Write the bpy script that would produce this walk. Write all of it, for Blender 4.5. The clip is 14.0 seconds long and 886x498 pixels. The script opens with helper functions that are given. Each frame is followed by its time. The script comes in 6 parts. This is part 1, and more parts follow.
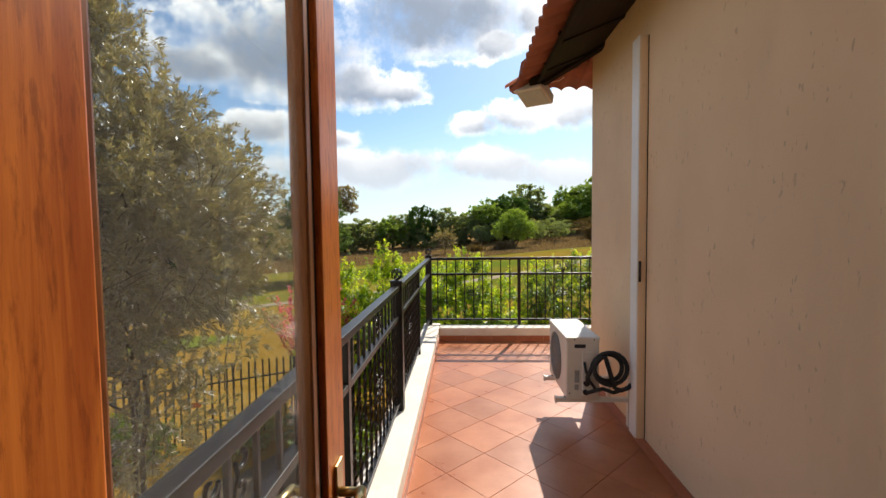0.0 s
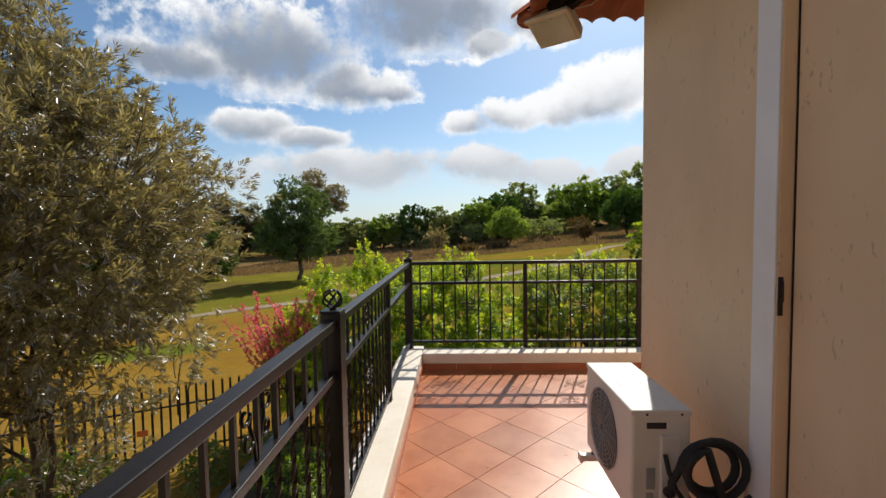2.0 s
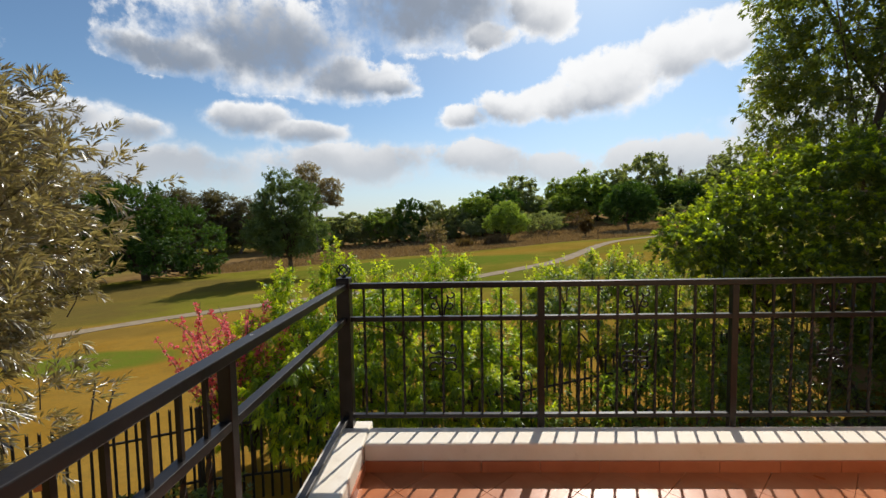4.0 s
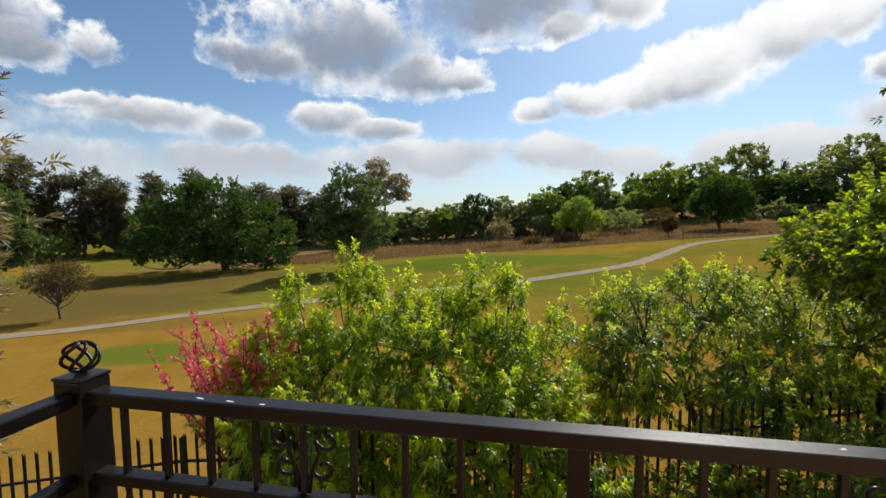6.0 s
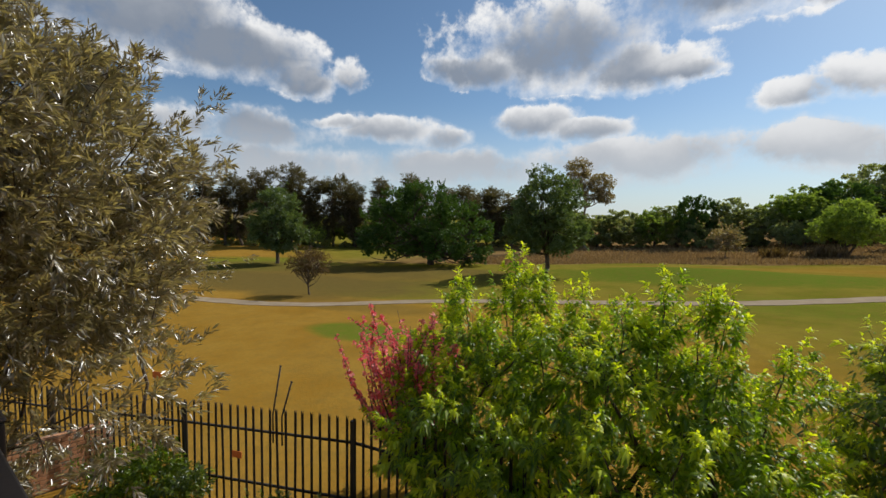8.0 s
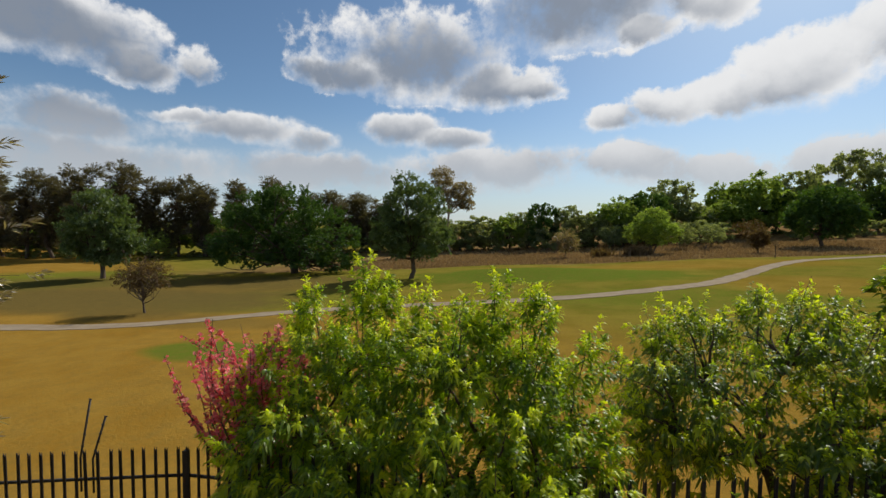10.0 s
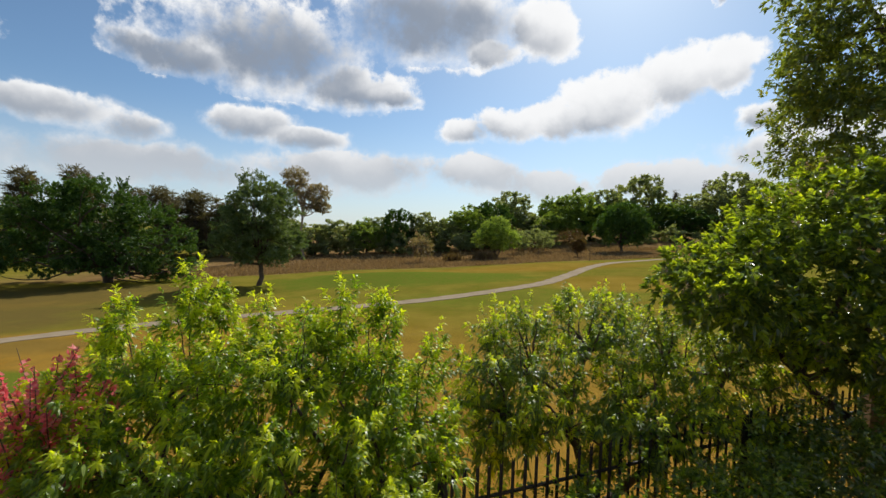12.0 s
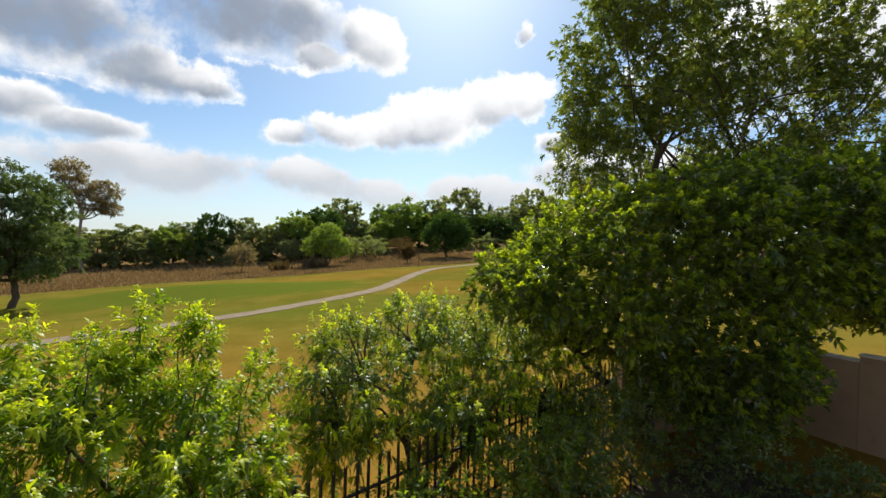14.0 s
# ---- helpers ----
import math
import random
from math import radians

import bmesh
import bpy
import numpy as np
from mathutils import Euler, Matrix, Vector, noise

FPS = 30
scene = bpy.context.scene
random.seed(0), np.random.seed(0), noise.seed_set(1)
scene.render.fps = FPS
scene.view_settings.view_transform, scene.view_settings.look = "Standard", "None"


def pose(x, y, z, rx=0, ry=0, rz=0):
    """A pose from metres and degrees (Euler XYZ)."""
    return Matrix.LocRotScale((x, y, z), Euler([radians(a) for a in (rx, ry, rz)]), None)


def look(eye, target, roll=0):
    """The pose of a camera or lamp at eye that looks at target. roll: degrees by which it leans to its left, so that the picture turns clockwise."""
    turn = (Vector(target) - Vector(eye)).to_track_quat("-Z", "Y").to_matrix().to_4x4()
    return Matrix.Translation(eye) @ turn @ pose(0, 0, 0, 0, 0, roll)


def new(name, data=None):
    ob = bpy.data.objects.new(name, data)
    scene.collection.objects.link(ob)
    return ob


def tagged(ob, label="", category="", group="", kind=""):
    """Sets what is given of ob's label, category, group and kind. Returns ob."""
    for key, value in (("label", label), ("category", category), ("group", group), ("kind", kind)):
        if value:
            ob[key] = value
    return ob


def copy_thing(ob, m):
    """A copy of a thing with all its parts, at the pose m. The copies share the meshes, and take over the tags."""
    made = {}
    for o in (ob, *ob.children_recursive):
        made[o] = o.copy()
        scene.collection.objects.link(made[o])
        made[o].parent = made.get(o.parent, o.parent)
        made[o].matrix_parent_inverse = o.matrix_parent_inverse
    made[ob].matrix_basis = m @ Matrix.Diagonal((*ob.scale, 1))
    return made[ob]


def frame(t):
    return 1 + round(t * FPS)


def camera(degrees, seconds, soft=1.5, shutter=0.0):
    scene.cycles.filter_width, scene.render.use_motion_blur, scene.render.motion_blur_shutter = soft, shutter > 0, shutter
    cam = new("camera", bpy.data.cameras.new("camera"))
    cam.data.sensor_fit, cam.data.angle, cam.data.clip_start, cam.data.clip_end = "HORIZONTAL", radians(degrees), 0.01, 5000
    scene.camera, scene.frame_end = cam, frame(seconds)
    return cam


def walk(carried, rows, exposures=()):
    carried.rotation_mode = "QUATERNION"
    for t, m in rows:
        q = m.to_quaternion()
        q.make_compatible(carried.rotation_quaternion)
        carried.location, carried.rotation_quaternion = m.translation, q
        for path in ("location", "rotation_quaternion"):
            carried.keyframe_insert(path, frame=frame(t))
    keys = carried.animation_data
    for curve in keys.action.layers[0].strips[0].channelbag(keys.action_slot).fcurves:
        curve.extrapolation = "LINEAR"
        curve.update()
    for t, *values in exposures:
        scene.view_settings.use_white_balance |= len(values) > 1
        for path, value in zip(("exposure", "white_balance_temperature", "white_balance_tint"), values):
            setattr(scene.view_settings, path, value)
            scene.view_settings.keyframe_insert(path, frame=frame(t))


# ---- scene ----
cam = camera(91.3, 14.0, 1.5)
EXPOSURES = [(0.0, 0.6), (0.5, 0.5), (1.5, 0.28), (3.0, 0.1), (5.5, 0.2), (6.0, 0.2), (7.2, 0.08), (10.0, -0.08), (11.5, 0.08), (13.0, 0.22), (14.0, 0.32)]
PATH = [
    (0, (0.058, 0.385, 1.545), (-0.041, 2.38, 1.444), -0.7),
    (0.5, (0.049, 0.651, 1.542), (0.0, 2.648, 1.447), -0.6),
    (1, (0.059, 0.955, 1.522), (0.016, 2.953, 1.428), -0.7),
    (1.5, (0.077, 1.336, 1.503), (0.023, 3.333, 1.403), -0.7),
    (2, (0.082, 1.774, 1.5), (0.018, 3.77, 1.394), -0.9),
    (2.5, (0.127, 2.254, 1.493), (0.05, 4.25, 1.379), -0.8),
    (3, (0.143, 2.79, 1.491), (0.071, 4.784, 1.362), -0.7),
    (3.2, (0.168, 2.959, 1.503), (0.102, 4.954, 1.378), -0.9),
    (5.3, (0.488, 5.037, 1.512), (0.439, 7.031, 1.363), -0.8),
    (5.5, (0.538, 5.221, 1.51), (0.458, 7.214, 1.36), -0.6),
    (6, (0.701, 5.542, 1.561), (0.327, 7.501, 1.413), -0.3),
    (6.5, (0.733, 5.878, 1.552), (-0.064, 7.707, 1.412), 0.3),
    (7, (0.742, 6.118, 1.554), (-0.376, 7.771, 1.41), 1.0),
    (7.2, (0.737, 6.181, 1.56), (-0.496, 7.748, 1.411), 0.9),
    (9.3, (1.111, 6.414, 1.592), (0.2, 8.19, 1.471), 0.9),
    (9.5, (1.134, 6.413, 1.588), (0.291, 8.223, 1.472), 0.8),
    (10, (1.194, 6.406, 1.607), (0.527, 8.288, 1.497), 0.8),
    (10.5, (1.228, 6.398, 1.614), (0.714, 8.328, 1.511), 1.1),
    (11, (1.271, 6.392, 1.622), (0.921, 8.359, 1.528), 1.3),
    (11.5, (1.312, 6.407, 1.621), (1.121, 8.396, 1.536), 1.6),
    (12, (1.357, 6.397, 1.623), (1.327, 8.395, 1.549), 1.8),
    (12.5, (1.384, 6.37, 1.627), (1.496, 8.366, 1.563), 2.0),
    (13, (1.418, 6.35, 1.626), (1.648, 8.336, 1.571), 2.1),
    (13.5, (1.426, 6.345, 1.619), (1.738, 8.319, 1.57), 2.1),
    (14, (1.362, 6.275, 1.63), (2.08, 8.141, 1.613), 1.7),
]
walk(cam, [(t, look(eye, target, roll)) for t, eye, target, roll in PATH], EXPOSURES)

# ---- world, sun, exposure ----
SUN = Vector((0.40, 1.05, 1.0)).normalized()
SUN_EL, SUN_AZ = math.asin(SUN.z), math.atan2(SUN.x, SUN.y)

sun = new("sun", bpy.data.lights.new("sun", "SUN"))
sun.data.energy, sun.data.angle, sun.data.color = 4.2, radians(0.6), (1.0, 0.94, 0.84)
sun.matrix_world = look(SUN * 60, (0, 0, 0))


class Graph:
    """Short forms for building node trees."""

    def __init__(self, tree):
        self.t = tree
        tree.nodes.clear()

    def n(self, kind, **settings):
        node = self.t.nodes.new(kind)
        for k, v in settings.items():
            if k == "op":
                node.operation = v
            elif k == "blend":
                node.data_type, node.blend_type = "RGBA", v
        return node

    def put(self, socket, v):
        if hasattr(v, "is_output"):
            self.t.links.new(v, socket)
        else:
            socket.default_value = v

    def m(self, op, a, b=0.0, c=0.0, clamp=False):
        node = self.n("ShaderNodeMath", op=op)
        node.use_clamp = clamp
        for s, v in zip(node.inputs, (a, b, c)):
            self.put(s, v)
        return node.outputs[0]

    def v(self, op, a, b=(0, 0, 0)):
        node = self.n("ShaderNodeVectorMath", op=op)
        self.put(node.inputs[0], a)
        self.put(node.inputs[1], b)
        return node.outputs[0]

    def mix(self, f, a, b, blend="MIX"):
        node = self.n("ShaderNodeMix", blend=blend)
        self.put(node.inputs[0], f)
        for s, v in ((node.inputs[6], a), (node.inputs[7], b)):
            self.put(s, v if hasattr(v, "is_output") else (*v[:3], 1))
        return node.outputs[2]

    def step(self, x, lo, hi, a=0.0, b=1.0):
        node = self.n("ShaderNodeMapRange")
        node.interpolation_type = "SMOOTHSTEP"
        for s, v in zip(node.inputs, (x, lo, hi, a, b)):
            self.put(s, v)
        return node.outputs[0]

    def noise(self, vec, scale, detail=4.0, rough=0.55, distort=0.0):
        node = self.n("ShaderNodeTexNoise")
        self.put(node.inputs["Vector"], vec)
        node.inputs["Scale"].default_value, node.inputs["Detail"].default_value = scale, detail
        node.inputs["Roughness"].default_value, node.inputs["Distortion"].default_value = rough, distort
        return node

    def scaled(self, vec, s):
        return self.v("MULTIPLY", vec, s)


# cumulus clouds: azimuth to the right of straight ahead, elevation, half width, half height, in degrees
CLOUDS = [
    (-24, 21.0, 13.5, 5.6, 0.8), (-33, 18.6, 6, 2.6, 0.6), (-13, 17.6, 8.5, 2.9, 0.1), (-8, 17.0, 4, 1.6, 0.0), (-3, 25.2, 14, 5.0, 1.0), (11, 24.5, 4.5, 3.6, -0.3), (5, 22, 4, 1.6, -0.2),
    (-63, 18.0, 12, 3.8, 0.8), (-72, 21, 12, 6.0, 0.7), (-55, 16.2, 5, 2.2, 0.3), (-48.7, 17.2, 2.6, 2.4, -0.2),
    (-45.5, 10.6, 8, 2.2, 0.2), (-37.5, 9.8, 3.6, 2.0, 0.3), (-51, 11.6, 4, 1.0, 0.2), (-59, 9.8, 5.5, 2.4, 0.8), (-68, 9.3, 5, 2.2, 0.5), (-25, 12.4, 5.5, 2.4, 0.1), (-18.5, 11.0, 5, 1.8, 0.0),
    (-58, 5.8, 16, 2.6, 0.9), (-35, 6.0, 14, 2.6, 0.6), (-14, 7.2, 13, 2.8, 0.1), (3, 7.4, 8, 2.6, -0.2), (12, 6.4, 7, 2.2, -0.2), (27, 6.6, 11, 2.6, -0.3), (-80, 6, 14, 4, 0.4),
    (1.5, 13.0, 4, 1.9, -0.4), (7, 14.2, 5, 2.2, -0.5), (13, 15.0, 5, 2.5, -0.5), (19, 16.4, 6, 3.6, -0.4), (26, 18.0, 6, 3.6, -0.4), (31.5, 18.5, 4, 2.8, -0.5), (31, 26.0, 1.0, 1.6), (35, 13.3, 2.5, 1.4),
    (45, 9, 14, 4), (60, 20, 16, 7), (85, 10, 16, 6), (-100, 20, 20, 9), (-5, 48, 26, 9), (120, 25, 25, 10), (170, 22, 25, 9), (-140, 14, 22, 7),
]
world = bpy.data.worlds.new("sky")
scene.world = world
world.use_nodes = True
g = Graph(world.node_tree)
sky = g.n("ShaderNodeTexSky")
sky.sky_type, sky.sun_disc = "NISHITA", False
sky.sun_elevation, sky.sun_rotation = SUN_EL, SUN_AZ
sky.altitude, sky.air_density, sky.dust_density, sky.ozone_density = 1500, 1.0, 2.2, 1.6
way = g.n("ShaderNodeTexCoord").outputs["Generated"]
xyz = g.n("ShaderNodeSeparateXYZ")
g.put(xyz.inputs[0], way)
sx, sy, sz = xyz.outputs
el = g.m("MULTIPLY", g.m("ARCSINE", sz), 57.2958)
az = g.m("MULTIPLY", g.m("ARCTAN2", sx, sy), 57.2958)
warp = g.noise(way, 4.5, 10.0, 0.62)
wc = g.n("ShaderNodeSeparateColor")
g.put(wc.inputs[0], warp.outputs["Color"])
az_w = g.m("ADD", az, g.m("MULTIPLY", g.m("SUBTRACT", wc.outputs[0], 0.5), 9.0))
el_w = g.m("ADD", el, g.m("MULTIPLY", g.m("SUBTRACT", wc.outputs[1], 0.5), 5.5))
dens = None
lit_sum = weight_sum = 0.0
for a, e, w, h, *gloom in CLOUDS:
    qa = g.m("DIVIDE", g.m("SUBTRACT", az_w, a), w)
    qe = g.m("DIVIDE", g.m("SUBTRACT", el_w, e), h)
    q = g.m("SUBTRACT", 1.0, g.m("ADD", g.m("MULTIPLY", qa, qa), g.m("MULTIPLY", qe, qe)))
    dens = q if dens is None else g.m("SMOOTH_MAX", dens, q, 0.25)
    share = g.m("MAXIMUM", q, 0.001)
    weight_sum = g.m("ADD", weight_sum, share)
    lit_sum = g.m("MULTIPLY_ADD", g.m("SUBTRACT", qe, gloom[0] if gloom else 0.0), share, lit_sum)
core_of = dens
puff = g.noise(way, 15.0, 9.0, 0.6)
fine = g.m("MULTIPLY", g.m("SUBTRACT", puff.outputs[0], 0.5), 2.8)
rough_edge = g.m("MULTIPLY", g.m("SUBTRACT", g.noise(way, 48.0, 8.0, 0.65).outputs[0], 0.5), 0.7)
dens = g.m("SUBTRACT", g.m("ADD", g.m("ADD", dens, fine), rough_edge), -0.06)
soft = g.m("MULTIPLY", g.m("SUBTRACT", g.noise(way, 9.0, 6.0, 0.55).outputs[0], 0.5), 1.5)
thick = g.step(g.m("ADD", core_of, soft), 0.12, 0.8)
low = g.step(el, 3.0, 14.0, 0.3, 1.0)
body = g.noise(way, 7.0, 5.0, 0.5).outputs[0]
height = g.m("ADD", g.m("DIVIDE", lit_sum, weight_sum), g.m("MULTIPLY", g.m("SUBTRACT", body, 0.5), 1.7))
under = g.step(height, 0.7, -1.1)
cover = g.m("MULTIPLY", g.step(dens, g.m("SUBTRACT", -0.12, g.m("MULTIPLY", under, 0.2)), g.m("ADD", 0.48, g.m("MULTIPLY", under, 0.75))), g.step(under, 0.2, 1.0, 1.0, 0.93))
grey = g.m("MULTIPLY", g.m("MULTIPLY", thick, low), g.step(height, 0.9, -0.7, 0.05, 1.0))
bright = g.mix(g.step(el, 2.0, 16.0), (6.0, 6.2, 6.5), (9.2, 9.2, 9.2))
cloud = g.mix(grey, bright, (2.6, 2.95, 3.55))
clear = g.mix(1.0, sky.outputs[0], (0.84, 0.99, 1.03), "MULTIPLY")
haze = g.mix(g.step(el, -2.0, 15.0, 0.68, 0.0), clear, (5.8, 6.3, 6.9))
final = g.mix(g.m("MULTIPLY", cover, g.step(el, -1.0, 9.0, 0.55, 0.97)), haze, cloud)
bg = g.n("ShaderNodeBackground")
g.put(bg.inputs[0], final)
bg.inputs[1].default_value = 0.097
out = g.n("ShaderNodeOutputWorld")
g.put(out.inputs[0], bg.outputs[0])

# ---- materials ----


def surface(name, a, b, scale=3.0, rough=0.6, metal=0.0, bump=0.2, fine=60.0, spots=0.0, spot_color=(0.1, 0.08, 0.06), stretch=(1, 1, 1),
            spec=0.5, piece=0.0, bump_dist=0.004):
    """A painted, fired or metal surface: two colours mixed at a large scale, fine grain, stains, and relief."""
    mat = bpy.data.materials.new(name)
    mat.use_nodes = True
    g = Graph(mat.node_tree)
    pos = g.scaled(g.n("ShaderNodeNewGeometry").outputs["Position"], stretch)
    big = g.noise(pos, scale, 5.0, 0.6).outputs[0]
    small = g.noise(pos, fine, 3.0, 0.6).outputs[0]
    f = g.m("ADD", g.m("MULTIPLY", g.step(big, 0.3, 0.7), 0.75), g.m("MULTIPLY", small, 0.25))
    col = g.mix(f, a, b)
    if piece:
        rnd = g.n("ShaderNodeObjectInfo").outputs["Random"]
        col = g.mix(1.0, col, g.mix(rnd, (1 - piece, 1 - piece, 1 - piece), (1 + piece, 1 + piece * 0.8, 1 + piece * 0.6)), "MULTIPLY")
    if spots:
        patch = g.noise(pos, scale * 2.7, 6.0, 0.7).outputs[0]
        col = g.mix(g.m("MULTIPLY", g.step(patch, 0.56, 0.72), spots), col, spot_color)
    p = g.n("ShaderNodeBsdfPrincipled")
    g.put(p.inputs["Base Color"], col)
    g.put(p.inputs["Roughness"], g.m("ADD", rough - 0.08, g.m("MULTIPLY", big, 0.16)))
    p.inputs["Metallic"].default_value = metal
    p.inputs["Specular IOR Level"].default_value = spec
    if bump:
        bp = g.n("ShaderNodeBump")
        bp.inputs["Strength"].default_value, bp.inputs["Distance"].default_value = bump, bump_dist
        g.put(bp.inputs["Height"], g.m("ADD", g.m("MULTIPLY", small, 0.6), big))
        g.put(p.inputs["Normal"], bp.outputs[0])
    o = g.n("ShaderNodeOutputMaterial")
    g.put(o.inputs[0], p.outputs[0])
    return mat


def leafy(name, dark, mid, light, through_share=0.35, gloss=0.06, rough=0.35, through_tint=(1.5, 1.5, 0.5)):
    """Leaves: each one its own shade, part of the light shining through."""
    mat = bpy.data.materials.new(name)
    mat.use_nodes = True
    g = Graph(mat.node_tree)
    geo = g.n("ShaderNodeNewGeometry")
    rnd = geo.outputs["Random Per Island"]
    big = g.noise(geo.outputs["Position"], 0.9, 3.0).outputs[0]
    f = g.m("ADD", g.m("MULTIPLY", rnd, 0.65), g.m("MULTIPLY", big, 0.4))
    col = g.mix(g.step(f, 0.55, 0.95), g.mix(g.step(f, 0.1, 0.55), dark, mid), light)
    d, tr, gl = g.n("ShaderNodeBsdfDiffuse"), g.n("ShaderNodeBsdfTranslucent"), g.n("ShaderNodeBsdfGlossy")
    g.put(d.inputs[0], col)
    g.put(tr.inputs[0], g.mix(1.0, col, through_tint, "MULTIPLY"))
    gl.inputs["Roughness"].default_value = rough
    gl.inputs[0].default_value = (0.9, 0.92, 0.95, 1)
    m1, m2 = g.n("ShaderNodeMixShader"), g.n("ShaderNodeMixShader")
    m1.inputs[0].default_value, m2.inputs[0].default_value = through_share, gloss
    g.put(m1.inputs[1], d.outputs[0])
    g.put(m1.inputs[2], tr.outputs[0])
    g.put(m2.inputs[1], m1.outputs[0])
    g.put(m2.inputs[2], gl.outputs[0])
    o = g.n("ShaderNodeOutputMaterial")
    g.put(o.inputs[0], m2.outputs[0])
    return mat


def wood(name, a, b, along=(1, 1, 0.06), rough=0.35):
    mat = bpy.data.materials.new(name)
    mat.use_nodes = True
    g = Graph(mat.node_tree)
    pos = g.scaled(g.n("ShaderNodeNewGeometry").outputs["Position"], along)
    grain = g.noise(pos, 55.0, 6.0, 0.65, 0.8).outputs[0]
    pores = g.noise(pos, 260.0, 3.0, 0.6).outputs[0]
    tone = g.noise(pos, 6.0, 3.0).outputs[0]
    col = g.mix(g.step(g.m("ADD", g.m("MULTIPLY", grain, 0.7), g.m("MULTIPLY", tone, 0.3)), 0.33, 0.66), a, b)
    col = g.mix(g.step(g.noise(g.scaled(pos, (1, 1, 3.0)), 120.0, 4.0, 0.7).outputs[0], 0.5, 0.68, 0.0, 0.5), col, (a[0] * 0.4, a[1] * 0.35, a[2] * 0.35))
    p = g.n("ShaderNodeBsdfPrincipled")
    g.put(p.inputs["Base Color"], col)
    p.inputs["Roughness"].default_value = rough
    p.inputs["Coat Weight"].default_value, p.inputs["Coat Roughness"].default_value = 0.08, 0.25
    p.inputs["Specular IOR Level"].default_value = 0.3
    bp = g.n("ShaderNodeBump")
    bp.inputs["Strength"].default_value, bp.inputs["Distance"].default_value = 0.15, 0.001
    g.put(bp.inputs["Height"], g.m("ADD", grain, pores))
    g.put(p.inputs["Normal"], bp.outputs[0])
    o = g.n("ShaderNodeOutputMaterial")
    g.put(o.inputs[0], p.outputs[0])
    return mat


def plaster_material():
    """Beige textured wall paint with runs and flecks where the plaster dragged."""
    mat = bpy.data.materials.new("plaster")
    mat.use_nodes = True
    g = Graph(mat.node_tree)
    pos = g.n("ShaderNodeNewGeometry").outputs["Position"]
    big = g.noise(pos, 0.9, 4.0).outputs[0]
    small = g.noise(pos, 75.0, 4.0, 0.6).outputs[0]
    run = g.noise(g.scaled(pos, (1, 1, 0.45)), 44.0, 3.0, 0.5).outputs[0]
    mask = g.noise(pos, 3.2, 2.0).outputs[0]
    fleck = g.m("MULTIPLY", g.step(run, 0.64, 0.70), g.step(mask, 0.42, 0.58))
    grime = g.step(g.noise(g.scaled(pos, (1, 1, 0.3)), 1.6, 5.0, 0.6).outputs[0], 0.5, 0.75, 0.0, 0.35)
    col = g.mix(g.step(big, 0.3, 0.7), (0.69, 0.50, 0.315), (0.77, 0.575, 0.375))
    col = g.mix(g.m("MULTIPLY", fleck, 0.45), col, (0.33, 0.235, 0.15))
    col = g.mix(grime, col, (0.52, 0.38, 0.24))
    p = g.n("ShaderNodeBsdfPrincipled")
    g.put(p.inputs["Base Color"], col)
    p.inputs["Roughness"].default_value = 0.72
    p.inputs["Specular IOR Level"].default_value = 0.3
    bp = g.n("ShaderNodeBump")
    bp.inputs["Strength"].default_value, bp.inputs["Distance"].default_value = 0.45, 0.004
    g.put(bp.inputs["Height"], g.m("SUBTRACT", g.m("ADD", g.m("MULTIPLY", small, 0.35), big), g.m("MULTIPLY", fleck, 0.8)))
    g.put(p.inputs["Normal"], bp.outputs[0])
    o = g.n("ShaderNodeOutputMaterial")
    g.put(o.inputs[0], p.outputs[0])
    return mat


def glass_material():
    mat = bpy.data.materials.new("door_glass")
    mat.use_nodes = True
    g = Graph(mat.node_tree)
    tr, gl = g.n("ShaderNodeBsdfTransparent"), g.n("ShaderNodeBsdfGlossy")
    tr.inputs[0].default_value = (0.95, 0.97, 0.96, 1)
    gl.inputs["Roughness"].default_value = 0.03
    fr = g.n("ShaderNodeLayerWeight")
    fr.inputs[0].default_value = 0.5
    m = g.n("ShaderNodeMixShader")
    g.put(m.inputs[0], g.m("ADD", g.m("MULTIPLY", g.m("POWER", fr.outputs[1], 5.0), 0.6), 0.025))
    g.put(m.inputs[1], tr.outputs[0])
    g.put(m.inputs[2], gl.outputs[0])
    # a thin film of dust, thicker in streaks
    dust = g.n("ShaderNodeBsdfTranslucent")
    dust.inputs[0].default_value = (0.78, 0.76, 0.72, 1)
    pos = g.n("ShaderNodeNewGeometry").outputs["Position"]
    film = g.n("ShaderNodeMixShader")
    g.put(film.inputs[0], g.step(g.noise(g.scaled(pos, (1, 1, 0.35)), 5.0, 5.0, 0.6).outputs[0], 0.3, 0.75, 0.025, 0.075))
    g.put(film.inputs[1], m.outputs[0])
    g.put(film.inputs[2], dust.outputs[0])
    o = g.n("ShaderNodeOutputMaterial")
    g.put(o.inputs[0], film.outputs[0])
    return mat


